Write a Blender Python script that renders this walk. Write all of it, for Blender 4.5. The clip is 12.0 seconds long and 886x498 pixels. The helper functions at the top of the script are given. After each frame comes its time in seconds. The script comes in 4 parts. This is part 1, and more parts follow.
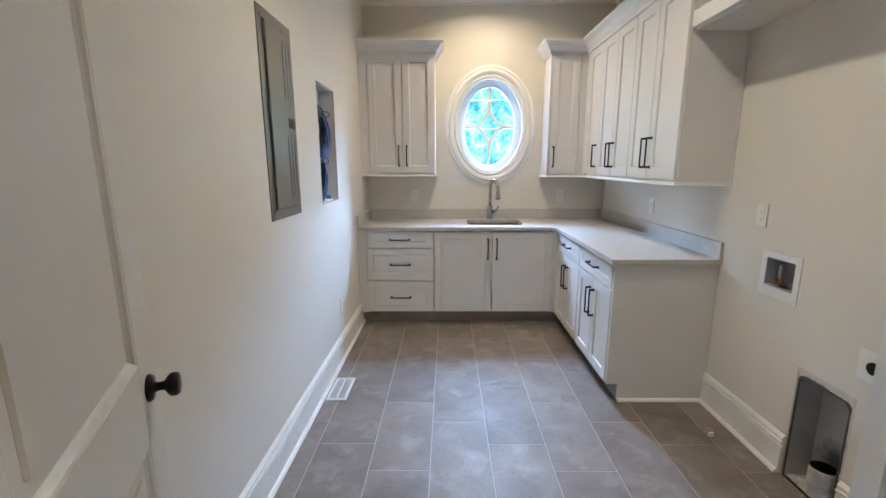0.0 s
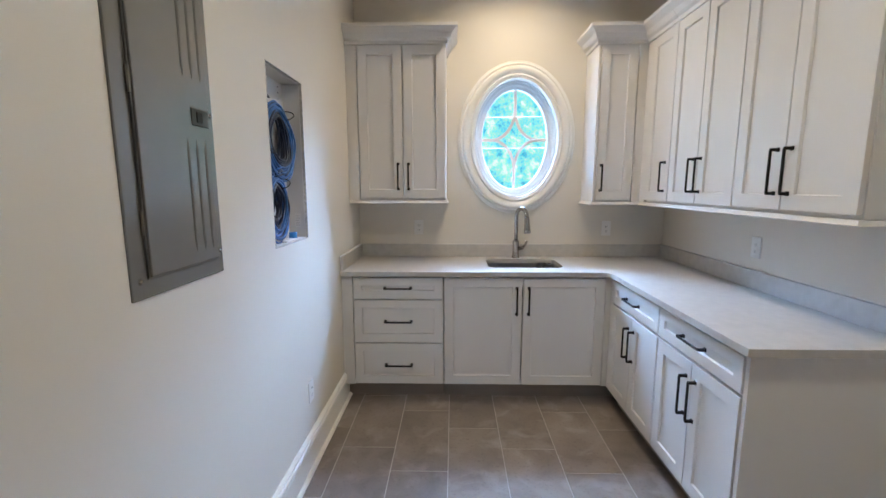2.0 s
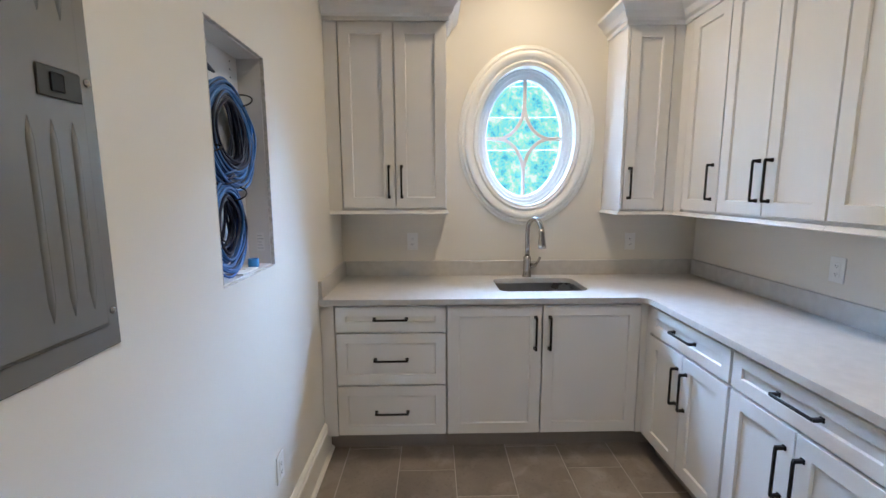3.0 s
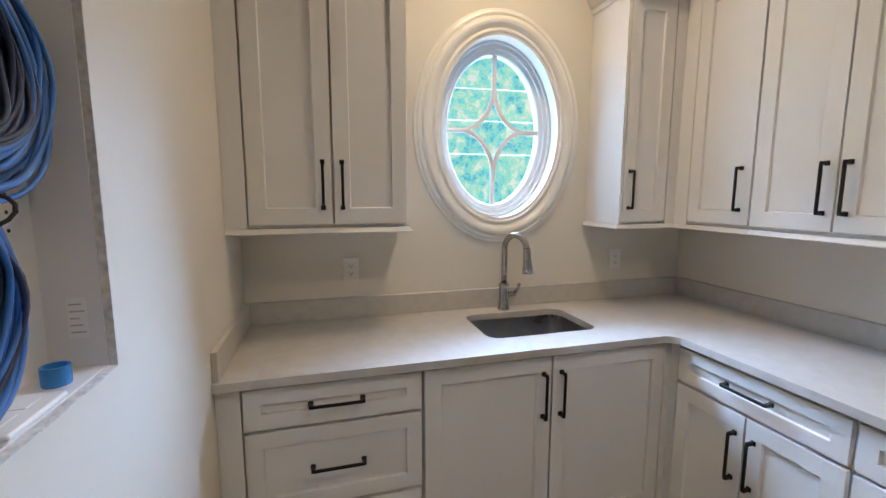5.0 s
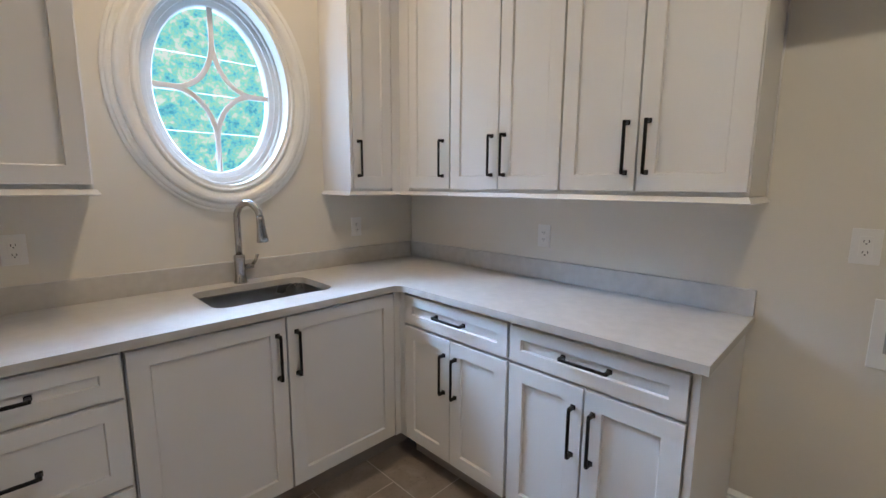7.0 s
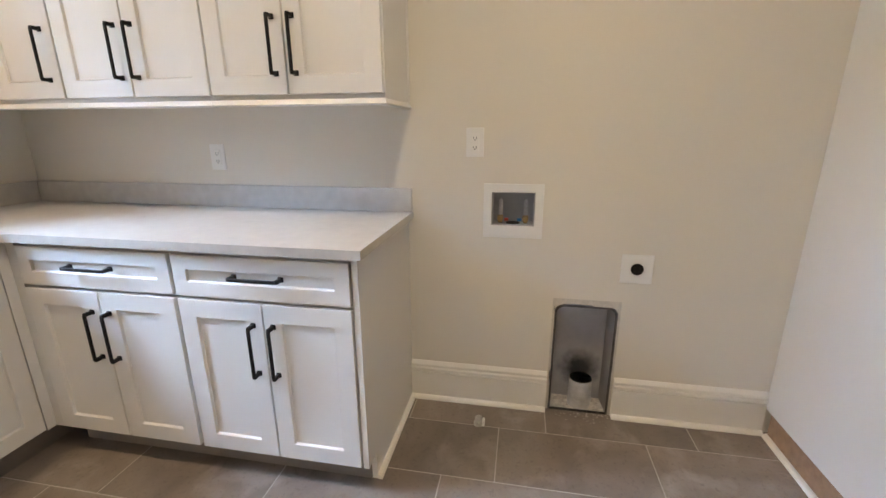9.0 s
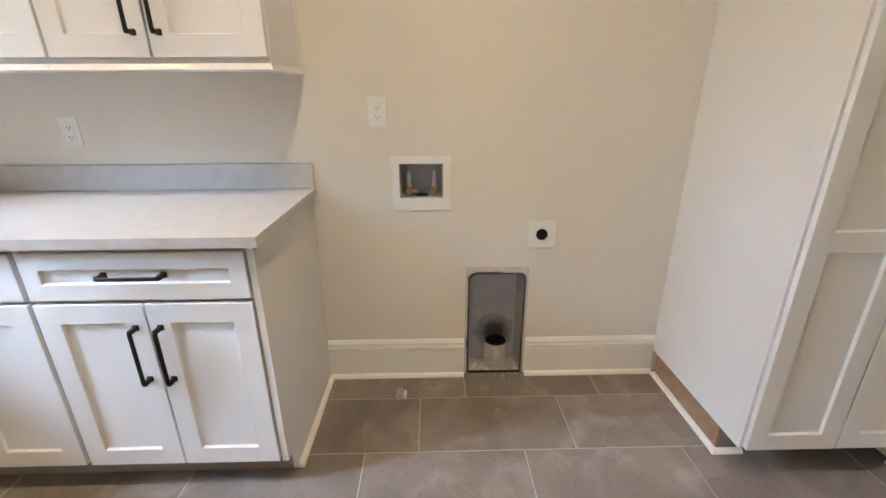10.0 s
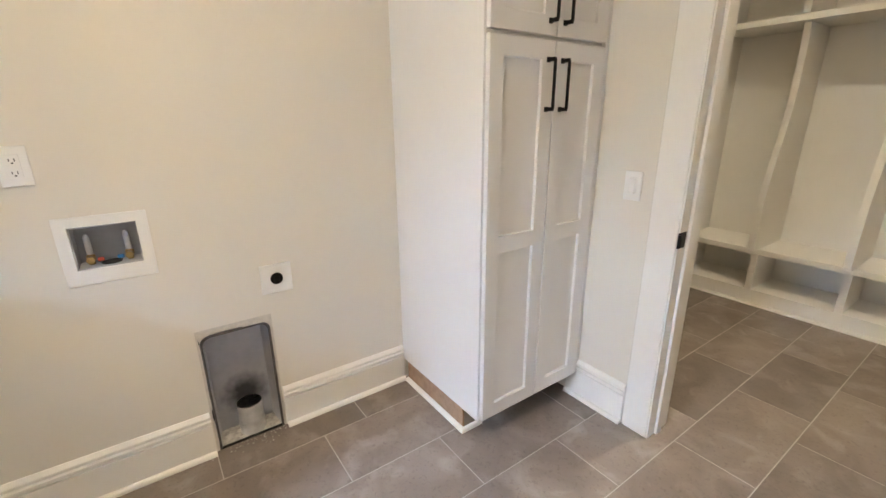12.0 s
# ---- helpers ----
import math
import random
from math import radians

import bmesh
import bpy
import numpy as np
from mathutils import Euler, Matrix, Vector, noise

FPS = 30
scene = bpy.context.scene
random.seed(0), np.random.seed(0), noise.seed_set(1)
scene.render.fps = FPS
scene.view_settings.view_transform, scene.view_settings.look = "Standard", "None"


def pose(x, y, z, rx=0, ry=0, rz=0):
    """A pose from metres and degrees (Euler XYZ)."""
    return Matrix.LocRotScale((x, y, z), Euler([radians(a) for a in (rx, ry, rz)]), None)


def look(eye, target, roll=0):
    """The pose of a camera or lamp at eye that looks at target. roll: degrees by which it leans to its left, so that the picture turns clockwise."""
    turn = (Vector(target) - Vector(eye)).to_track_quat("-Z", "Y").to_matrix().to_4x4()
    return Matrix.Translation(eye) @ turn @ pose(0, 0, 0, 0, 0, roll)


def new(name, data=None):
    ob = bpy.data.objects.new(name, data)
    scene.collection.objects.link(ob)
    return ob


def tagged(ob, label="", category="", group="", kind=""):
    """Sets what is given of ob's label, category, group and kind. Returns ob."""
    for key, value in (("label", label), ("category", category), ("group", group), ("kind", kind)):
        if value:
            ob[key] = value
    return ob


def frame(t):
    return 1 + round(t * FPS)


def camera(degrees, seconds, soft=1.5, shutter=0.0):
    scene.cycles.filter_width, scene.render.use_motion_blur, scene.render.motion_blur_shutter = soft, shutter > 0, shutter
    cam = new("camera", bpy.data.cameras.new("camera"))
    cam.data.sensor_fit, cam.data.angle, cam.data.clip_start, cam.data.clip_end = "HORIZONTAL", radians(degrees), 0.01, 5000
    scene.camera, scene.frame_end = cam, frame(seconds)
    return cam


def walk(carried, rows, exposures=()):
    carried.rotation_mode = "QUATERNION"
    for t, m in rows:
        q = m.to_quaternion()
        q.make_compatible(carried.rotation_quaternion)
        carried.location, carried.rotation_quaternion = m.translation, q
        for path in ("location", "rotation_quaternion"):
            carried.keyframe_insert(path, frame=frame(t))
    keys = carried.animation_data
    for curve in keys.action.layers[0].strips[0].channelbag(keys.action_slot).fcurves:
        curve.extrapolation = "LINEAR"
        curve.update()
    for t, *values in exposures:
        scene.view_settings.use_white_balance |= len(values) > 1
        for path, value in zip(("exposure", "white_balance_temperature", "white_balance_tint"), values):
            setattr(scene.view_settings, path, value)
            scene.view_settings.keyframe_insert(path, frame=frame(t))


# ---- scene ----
cam = camera(92.5, 12.0)
PATH = [
    (0, (-0.188, -0.225, 1.463), (-0.21, 1.737, 1.073), -0.2),
    (0.5, (-0.159, -0.007, 1.477), (-0.216, 1.964, 1.142), -0.2),
    (1, (-0.218, 0.253, 1.478), (-0.279, 2.229, 1.177), -0.1),
    (1.5, (-0.266, 0.483, 1.473), (-0.325, 2.461, 1.183), -0.1),
    (2, (-0.25, 0.775, 1.476), (-0.298, 2.753, 1.183), -0.1),
    (2.5, (-0.295, 1.049, 1.485), (-0.307, 3.029, 1.199), 0.2),
    (3, (-0.382, 1.302, 1.502), (-0.339, 3.281, 1.222), -0.2),
    (3.2, (-0.402, 1.407, 1.499), (-0.33, 3.386, 1.219), 0.1),
    (4.8, (-0.637, 2.088, 1.525), (-0.156, 4.011, 1.258), 0.2),
    (5, (-0.65, 2.111, 1.511), (-0.108, 4.019, 1.253), 0.1),
    (5.5, (-0.643, 2.082, 1.483), (0.078, 3.93, 1.226), 0.4),
    (6, (-0.589, 2.015, 1.45), (0.339, 3.768, 1.194), 0.3),
    (6.5, (-0.548, 1.99, 1.419), (0.604, 3.602, 1.147), 0.2),
    (7, (-0.502, 1.948, 1.394), (0.899, 3.345, 1.098), 0.3),
    (7.5, (-0.478, 1.903, 1.369), (1.150, 3.016, 1.032), 0.3),
    (7.7, (-0.452, 1.862, 1.362), (1.242, 2.862, 1.000), 0.0),
    (9.3, (-0.339, 1.747, 1.247), (1.558, 1.957, 0.649), -0.0),
    (9.5, (-0.328, 1.754, 1.251), (1.563, 1.877, 0.612), 0.1),
    (10, (-0.308, 1.725, 1.271), (1.57, 1.685, 0.584), -0.3),
    (10.5, (-0.292, 1.713, 1.282), (1.563, 1.452, 0.582), -0.5),
    (11, (-0.306, 1.672, 1.291), (1.495, 1.132, 0.607), -0.7),
    (11.5, (-0.311, 1.657, 1.303), (1.39, 0.828, 0.657), -0.7),
    (12, (-0.319, 1.64, 1.334), (1.243, 0.544, 0.735), -0.6),
]
EXPOSURES = [
    (0.0, -0.10, 6000, 10), (1.2, -0.22, 5900, 11), (3.2, -0.36, 6050, 11), (4.8, -0.54, 6550, 13), (7.0, -0.62, 6350, 13),
    (7.7, -0.40, 6450, 13), (9.3, 0.10, 7050, 14), (11.0, 0.43, 6900, 12), (12.0, 0.58, 6650, 12),
]
walk(cam, [(t, look(eye, target, roll)) for t, eye, target, roll in PATH], EXPOSURES)
# ---- world, sun, lamps ----
scene.view_settings.exposure = 0.0
world = bpy.data.worlds.new("sky")
scene.world = world
world.use_nodes = True
wn = world.node_tree
sky = wn.nodes.new("ShaderNodeTexSky")
sky.sky_type, sky.sun_disc = "NISHITA", False
sky.sun_elevation, sky.sun_rotation = radians(58), radians(150)
wn.links.new(sky.outputs[0], wn.nodes["Background"].inputs[0])
wn.nodes["Background"].inputs[1].default_value = 0.15
sun = new("sun", bpy.data.lights.new("sun", "SUN"))
sun.data.energy, sun.data.angle, sun.data.color = 4.0, radians(0.5), (1.0, 0.95, 0.86)
sun.matrix_world = look((6, -8, 16), (0, 0, 0))
WARM = (1.0, 0.85, 0.62)
LAMPS = [(0.18, 3.57, 15.0, 150), (0.20, 1.75, 16.0, 136)]     # recessed ceiling lights of the laundry room: x, y, watts, beam
MUD_LAMPS = [(0.25, -0.46, 14.5, 125)]                  # and of the boot room beyond the doorway
CEIL = 3.05
for lx, ly, watts, beam in LAMPS + MUD_LAMPS:
    lamp = new("downlight_bulb", bpy.data.lights.new("downlight_bulb", "AREA"))
    lamp.data.shape, lamp.data.size, lamp.data.energy, lamp.data.color = "DISK", 0.11, watts, (WARM if ly < 3 else (1.0, 0.78, 0.50))
    lamp.data.spread = radians(beam)
    lamp.matrix_world = look((lx, ly, CEIL - 0.012), (lx, ly + 0.0001, 0))
# the open sky above the trees, plus an added north-west fill; their light falls in through the oval window
# both are area lamps set outside, out of view
for name, eye, wide, high, lean, watts in (("window_skylight", (9.0, 44.4, 32.8), 96.0, 28.0, 13, 1180000), ("northwest_fill", (-7.0, 50.0, 16.0), 13.0, 9.6, 0, 26000)):
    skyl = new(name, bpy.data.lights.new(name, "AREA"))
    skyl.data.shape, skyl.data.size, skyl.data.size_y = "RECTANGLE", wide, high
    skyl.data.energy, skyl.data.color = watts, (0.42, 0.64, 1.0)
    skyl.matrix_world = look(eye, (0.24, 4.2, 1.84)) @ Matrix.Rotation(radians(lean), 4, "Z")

# ---- materials ----
def mat(name, col, rough=0.5, metal=0.0, var=0.06, scale=6.0, bump=0.0, bscale=120.0, dark=None, rvar=0.0, rand=0.0, spec=0.5, coat=0.0):
    """A painted or solid surface with variation at two scales and fine relief."""
    m = bpy.data.materials.new(name)
    m.use_nodes = True
    nt = m.node_tree
    b = nt.nodes["Principled BSDF"]
    b.inputs["Roughness"].default_value, b.inputs["Metallic"].default_value = rough, metal
    b.inputs["Specular IOR Level"].default_value = spec
    b.inputs["Coat Weight"].default_value = coat
    tc = nt.nodes.new("ShaderNodeTexCoord")
    n1 = nt.nodes.new("ShaderNodeTexNoise")
    n1.inputs["Scale"].default_value, n1.inputs["Detail"].default_value = scale, 8
    nt.links.new(tc.outputs["Object"], n1.inputs["Vector"])
    ramp = nt.nodes.new("ShaderNodeValToRGB")
    ramp.color_ramp.elements[0].position, ramp.color_ramp.elements[1].position = 0.3, 0.72
    lo = dark or tuple(c * (1 - var) for c in col)
    ramp.color_ramp.elements[0].color, ramp.color_ramp.elements[1].color = (*lo, 1), (*col, 1)
    nt.links.new(n1.outputs["Fac"], ramp.inputs["Fac"])
    out = ramp.outputs["Color"]
    if rand:
        oi = nt.nodes.new("ShaderNodeObjectInfo")
        mr = nt.nodes.new("ShaderNodeMapRange")
        mr.inputs["To Min"].default_value, mr.inputs["To Max"].default_value = 1 - rand, 1 + rand
        nt.links.new(oi.outputs["Random"], mr.inputs["Value"])
        hv = nt.nodes.new("ShaderNodeHueSaturation")
        nt.links.new(mr.outputs[0], hv.inputs["Value"])
        nt.links.new(out, hv.inputs["Color"])
        out = hv.outputs["Color"]
    nt.links.new(out, b.inputs["Base Color"])
    if bump or rvar:
        n2 = nt.nodes.new("ShaderNodeTexNoise")
        n2.inputs["Scale"].default_value, n2.inputs["Detail"].default_value = bscale, 6
        nt.links.new(tc.outputs["Object"], n2.inputs["Vector"])
        if bump:
            bp = nt.nodes.new("ShaderNodeBump")
            bp.inputs["Strength"].default_value, bp.inputs["Distance"].default_value = bump, 0.002
            nt.links.new(n2.outputs["Fac"], bp.inputs["Height"])
            nt.links.new(bp.outputs["Normal"], b.inputs["Normal"])
        if rvar:
            rr = nt.nodes.new("ShaderNodeMapRange")
            rr.inputs["To Min"].default_value, rr.inputs["To Max"].default_value = rough - rvar, rough + rvar
            nt.links.new(n1.outputs["Fac"], rr.inputs["Value"])
            nt.links.new(rr.outputs[0], b.inputs["Roughness"])
    return m


M_WALL = mat("wall_paint", (0.74, 0.70, 0.62), 0.62, var=0.03, scale=1.3, bump=0.10, bscale=260)
M_CEIL = mat("ceiling_paint", (0.82, 0.80, 0.76), 0.85, var=0.02, scale=1.5, bump=0.08, bscale=200)
M_TRIM = mat("trim_paint", (0.84, 0.82, 0.77), 0.32, var=0.03, scale=5, bump=0.04, bscale=90)
M_CAB = mat("cabinet_lacquer", (0.77, 0.755, 0.735), 0.34, var=0.025, scale=4, bump=0.03, bscale=140, rvar=0.05)
# cream of the door toned below the trim; its shade is in the colour
M_DOOR_SHADED = mat("shaded_door_paint", (0.62, 0.59, 0.53), 0.42, var=0.03, scale=4, bump=0.05, bscale=110)
M_DARK = mat("shadow_gap", (0.20, 0.17, 0.15), 0.8, var=0.2)
# toe-kick colour darkened: the shade under the cabinets is put into it
M_TOE_SHADED = mat("shaded_toe_kick_paint", (0.30, 0.26, 0.23), 0.5, var=0.08)
M_RAWMDF = mat("raw_fibreboard", (0.42, 0.27, 0.17), 0.85, var=0.25, scale=30, bump=0.1, bscale=300)
M_BLACK = mat("matt_black_metal", (0.012, 0.011, 0.011), 0.38, metal=0.6, var=0.3, scale=20)
M_CHROME = mat("polished_nickel", (0.46, 0.44, 0.42), 0.13, metal=1.0, var=0.06, scale=12)
M_STEEL = mat("brushed_steel", (0.42, 0.41, 0.40), 0.30, metal=1.0, var=0.2, scale=9, bump=0.05, bscale=300, rvar=0.08)
M_PANEL = mat("grey_panel_enamel", (0.215, 0.215, 0.205), 0.24, metal=0.3, var=0.10, scale=5, bump=0.04, bscale=70, rvar=0.06)
M_PANELDARK = mat("dark_panel_enamel", (0.05, 0.052, 0.05), 0.4, metal=0.2, var=0.15)
M_PLASTIC = mat("white_plastic", (0.82, 0.81, 0.78), 0.3, var=0.02)
M_NICHE = mat("white_enclosure_enamel", (0.70, 0.69, 0.68), 0.4, var=0.05, scale=8)
M_RAW = mat("raw_gypsum_edge", (0.72, 0.70, 0.66), 0.95, var=0.4, scale=60, bump=0.5, bscale=140)
M_BLUE = mat("blue_cable_jacket", (0.035, 0.15, 0.43), 0.38, var=0.3, scale=14)
M_NAVY = mat("dark_cable_jacket", (0.006, 0.014, 0.05), 0.4, var=0.3, scale=14)
M_CYAN = mat("blue_conduit_plastic", (0.035, 0.22, 0.52), 0.45, var=0.12, scale=25)
M_BRASS = mat("brass", (0.46, 0.32, 0.14), 0.3, metal=1.0, var=0.2, scale=30)
M_COPPER = mat("red_valve_plastic", (0.45, 0.06, 0.03), 0.45)
M_ARREST = mat("clouded_grey_plastic", (0.60, 0.60, 0.62), 0.2, var=0.2, scale=40)
M_MUD = mat("joint_compound", (0.66, 0.62, 0.55), 0.9, var=0.2, scale=45, bump=0.5, bscale=120)
# rim steel darkened to draw the shaded gap line round the vent box
M_RIM_GAP = mat("gap_dark_steel", (0.16, 0.15, 0.15), 0.45, metal=0.6, var=0.5, scale=30)
M_DUCT = mat("bright_galvanised_steel", (0.72, 0.72, 0.73), 0.36, metal=0.4, var=0.35, scale=22, bump=0.15, bscale=50, rvar=0.1)
M_DUST = mat("plaster_dust", (0.68, 0.65, 0.60), 0.95, var=0.5, scale=35, bump=0.5, bscale=90)
M_QUARTZ = mat("quartz", (0.58, 0.555, 0.525), 0.30, var=0.13, scale=20, bump=0.02, bscale=200, rvar=0.05)
M_GROUT = mat("grout", (0.48, 0.445, 0.40), 0.9, var=0.15, scale=20, bump=0.3, bscale=200)
M_BOXGREY = mat("grey_box_plastic", (0.42, 0.42, 0.43), 0.5, var=0.15, scale=15)
M_LABEL = mat("faded_label", (0.76, 0.75, 0.74), 0.5, var=0.03)
# also colours slots and holes, whose inner shade is drawn as black pieces
M_FLATBLACK = mat("flat_black", (0.02, 0.02, 0.02), 0.8)
M_VENT = mat("vent_enamel", (0.80, 0.80, 0.80), 0.35, var=0.03)
M_BAR = mat("glazing_bar_vinyl", (0.74, 0.73, 0.70), 0.5, var=0.04)
M_VINYL = mat("window_vinyl", (0.66, 0.67, 0.67), 0.3, var=0.02)


def tile_material():
    m = bpy.data.materials.new("grey_brown_porcelain")
    m.use_nodes = True
    nt = m.node_tree
    L, b = nt.links.new, nt.nodes["Principled BSDF"]
    tc, oi = nt.nodes.new("ShaderNodeTexCoord"), nt.nodes.new("ShaderNodeObjectInfo")
    off = nt.nodes.new("ShaderNodeVectorMath")
    off.operation = "MULTIPLY_ADD"
    comb = nt.nodes.new("ShaderNodeCombineXYZ")
    for i in range(3):
        L(oi.outputs["Random"], comb.inputs[i])
    L(comb.outputs[0], off.inputs[0])
    off.inputs[1].default_value = (37, 91, 53)
    L(tc.outputs["Object"], off.inputs[2])
    cloud, vein, speck = (nt.nodes.new("ShaderNodeTexNoise") for _ in range(3))
    for n, s, d, dist in ((cloud, 4.5, 9, 0.7), (vein, 6.5, 12, 0.5), (speck, 70, 6, 0.6)):
        n.inputs["Scale"].default_value, n.inputs["Detail"].default_value, n.inputs["Distortion"].default_value = s, d, dist
        L(off.outputs[0], n.inputs["Vector"])
    r1 = nt.nodes.new("ShaderNodeValToRGB")
    e = r1.color_ramp.elements
    e[0].position, e[0].color = 0.30, (0.172, 0.138, 0.117, 1)
    e[1].position, e[1].color = 0.72, (0.270, 0.228, 0.197, 1)
    L(cloud.outputs["Fac"], r1.inputs["Fac"])
    r2 = nt.nodes.new("ShaderNodeValToRGB")
    e = r2.color_ramp.elements
    e[0].position, e[0].color = 0.54, (0, 0, 0, 1)
    e[1].position, e[1].color = 0.74, (1, 1, 1, 1)
    L(vein.outputs["Fac"], r2.inputs["Fac"])
    mix = nt.nodes.new("ShaderNodeMixRGB")
    mix.inputs[2].default_value = (0.40, 0.36, 0.325, 1)
    mulf = nt.nodes.new("ShaderNodeMath")
    mulf.operation = "MULTIPLY"
    mulf.inputs[1].default_value = 0.5
    L(r2.outputs[0], mulf.inputs[0])
    L(mulf.outputs[0], mix.inputs[0])
    L(r1.outputs[0], mix.inputs[1])
    hv, mr = nt.nodes.new("ShaderNodeHueSaturation"), nt.nodes.new("ShaderNodeMapRange")
    mr.inputs["To Min"].default_value, mr.inputs["To Max"].default_value = 0.84, 1.14
    L(oi.outputs["Random"], mr.inputs["Value"])
    L(mr.outputs[0], hv.inputs["Value"])
    r3 = nt.nodes.new("ShaderNodeValToRGB")
    e = r3.color_ramp.elements
    e[0].position, e[0].color = 0.30, (0.55, 0.54, 0.53, 1)
    e[1].position, e[1].color = 0.44, (1, 1, 1, 1)
    L(speck.outputs["Fac"], r3.inputs["Fac"])
    pits = nt.nodes.new("ShaderNodeMixRGB")
    pits.blend_type = "MULTIPLY"
    pits.inputs[0].default_value = 0.45
    L(mix.outputs[0], pits.inputs[1])
    L(r3.outputs[0], pits.inputs[2])
    L(pits.outputs[0], hv.inputs["Color"])
    L(hv.outputs[0], b.inputs["Base Color"])
    rr = nt.nodes.new("ShaderNodeMapRange")
    rr.inputs["To Min"].default_value, rr.inputs["To Max"].default_value = 0.36, 0.58
    L(cloud.outputs["Fac"], rr.inputs["Value"])
    L(rr.outputs[0], b.inputs["Roughness"])
    bp = nt.nodes.new("ShaderNodeBump")
    bp.inputs["Strength"].default_value, bp.inputs["Distance"].default_value = 0.25, 0.0015
    add = nt.nodes.new("ShaderNodeMath")
    L(vein.outputs["Fac"], add.inputs[0])
    L(speck.outputs["Fac"], add.inputs[1])
    L(add.outputs[0], bp.inputs["Height"])
    L(bp.outputs[0], b.inputs["Normal"])
    return m


def glass_material():
    m = bpy.data.materials.new("clear_glass")
    m.use_nodes = True
    b = m.node_tree.nodes["Principled BSDF"]
    b.inputs["Transmission Weight"].default_value, b.inputs["Roughness"].default_value, b.inputs["IOR"].default_value = 1.0, 0.0, 1.45
    b.inputs["Base Color"].default_value = (0.93, 1.0, 0.99, 1)
    return m


def backdrop_material():
    """Far woods as a glowing sheet, sunlight and bright haze put into its colours."""
    m = bpy.data.materials.new("glowing_woods_backdrop")
    m.use_nodes = True
    nt = m.node_tree
    L = nt.links.new
    nt.nodes.remove(nt.nodes["Principled BSDF"])
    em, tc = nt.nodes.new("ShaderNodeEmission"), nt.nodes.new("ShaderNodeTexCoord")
    n1, n2 = nt.nodes.new("ShaderNodeTexNoise"), nt.nodes.new("ShaderNodeTexNoise")
    for n, s, d in ((n1, 0.75, 8), (n2, 3.2, 8)):
        n.inputs["Scale"].default_value, n.inputs["Detail"].default_value, n.inputs["Roughness"].default_value = s, d, 0.6
        L(tc.outputs["Object"], n.inputs["Vector"])
    mx = nt.nodes.new("ShaderNodeMath")
    mx.operation = "MULTIPLY_ADD"
    mx.inputs[1].default_value = 0.62
    hf = nt.nodes.new("ShaderNodeMath")
    hf.operation = "MULTIPLY"
    hf.inputs[1].default_value = 0.38
    L(n2.outputs["Fac"], hf.inputs[0])
    L(n1.outputs["Fac"], mx.inputs[0])
    L(hf.outputs[0], mx.inputs[2])
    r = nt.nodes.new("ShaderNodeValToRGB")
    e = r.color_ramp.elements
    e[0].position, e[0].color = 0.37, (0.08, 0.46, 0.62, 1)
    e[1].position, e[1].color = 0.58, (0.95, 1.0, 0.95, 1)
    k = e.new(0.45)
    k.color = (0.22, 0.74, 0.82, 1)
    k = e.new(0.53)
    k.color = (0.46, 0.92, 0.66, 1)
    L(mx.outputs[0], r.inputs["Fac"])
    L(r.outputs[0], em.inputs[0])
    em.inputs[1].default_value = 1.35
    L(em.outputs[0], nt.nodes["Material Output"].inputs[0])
    return m


def vent_box_material(spot, reach):
    """Galvanised sheet, sooty round the duct's mouth."""
    m = mat("sooted_galvanised_steel", (0.50, 0.50, 0.52), 0.45, metal=0.55, var=0.18, scale=14, bump=0.08, bscale=50)
    nt = m.node_tree
    L, b = nt.links.new, nt.nodes["Principled BSDF"]
    old = b.inputs["Base Color"].links[0].from_socket
    tc, vm, no = nt.nodes.new("ShaderNodeTexCoord"), nt.nodes.new("ShaderNodeVectorMath"), nt.nodes.new("ShaderNodeTexNoise")
    vm.operation = "DISTANCE"
    vm.inputs[1].default_value = spot
    no.inputs["Scale"].default_value = 30
    L(tc.outputs["Object"], vm.inputs[0])
    L(tc.outputs["Object"], no.inputs["Vector"])
    ad = nt.nodes.new("ShaderNodeMath")
    ad.operation = "MULTIPLY_ADD"
    ad.inputs[1].default_value = 0.05
    L(no.outputs["Fac"], ad.inputs[0])
    L(vm.outputs["Value"], ad.inputs[2])
    mr = nt.nodes.new("ShaderNodeMapRange")
    mr.inputs["From Min"].default_value, mr.inputs["From Max"].default_value = reach * 0.45, reach
    mr.inputs["To Min"].default_value, mr.inputs["To Max"].default_value = 0.9, 0.0
    L(ad.outputs[0], mr.inputs["Value"])
    mx = nt.nodes.new("ShaderNodeMixRGB")
    mx.inputs[2].default_value = (0.03, 0.03, 0.03, 1)
    L(mr.outputs[0], mx.inputs[0])
    L(old, mx.inputs[1])
    L(mx.outputs[0], b.inputs["Base Color"])
    return m


M_VENTBOX = vent_box_material((0.105, -0.01, 0.165), 0.135)
M_TILE, M_GLASS, M_WOODS_GLOW = tile_material(), glass_material(), backdrop_material()
M_BARK = mat("bark", (0.12, 0.09, 0.07), 0.9, var=0.4, scale=12, bump=0.6, bscale=30)
# lawn colour kept pale: the bright sunlight on it is partly in the colour
M_GRASS = mat("sun_paled_lawn", (0.42, 0.42, 0.34), 0.95, var=0.5, scale=2, bump=0.5, bscale=30)

# ---- building helpers ----
BASE = {}


def thing(name, base, label="", category="", group="", kind=""):
    """A top-level thing: an Empty at its base, under which part() hangs meshes given in world coordinates."""
    ob = new(name)
    ob.location = base
    BASE[ob] = Vector(base)
    return tagged(ob, label, category, group, kind)


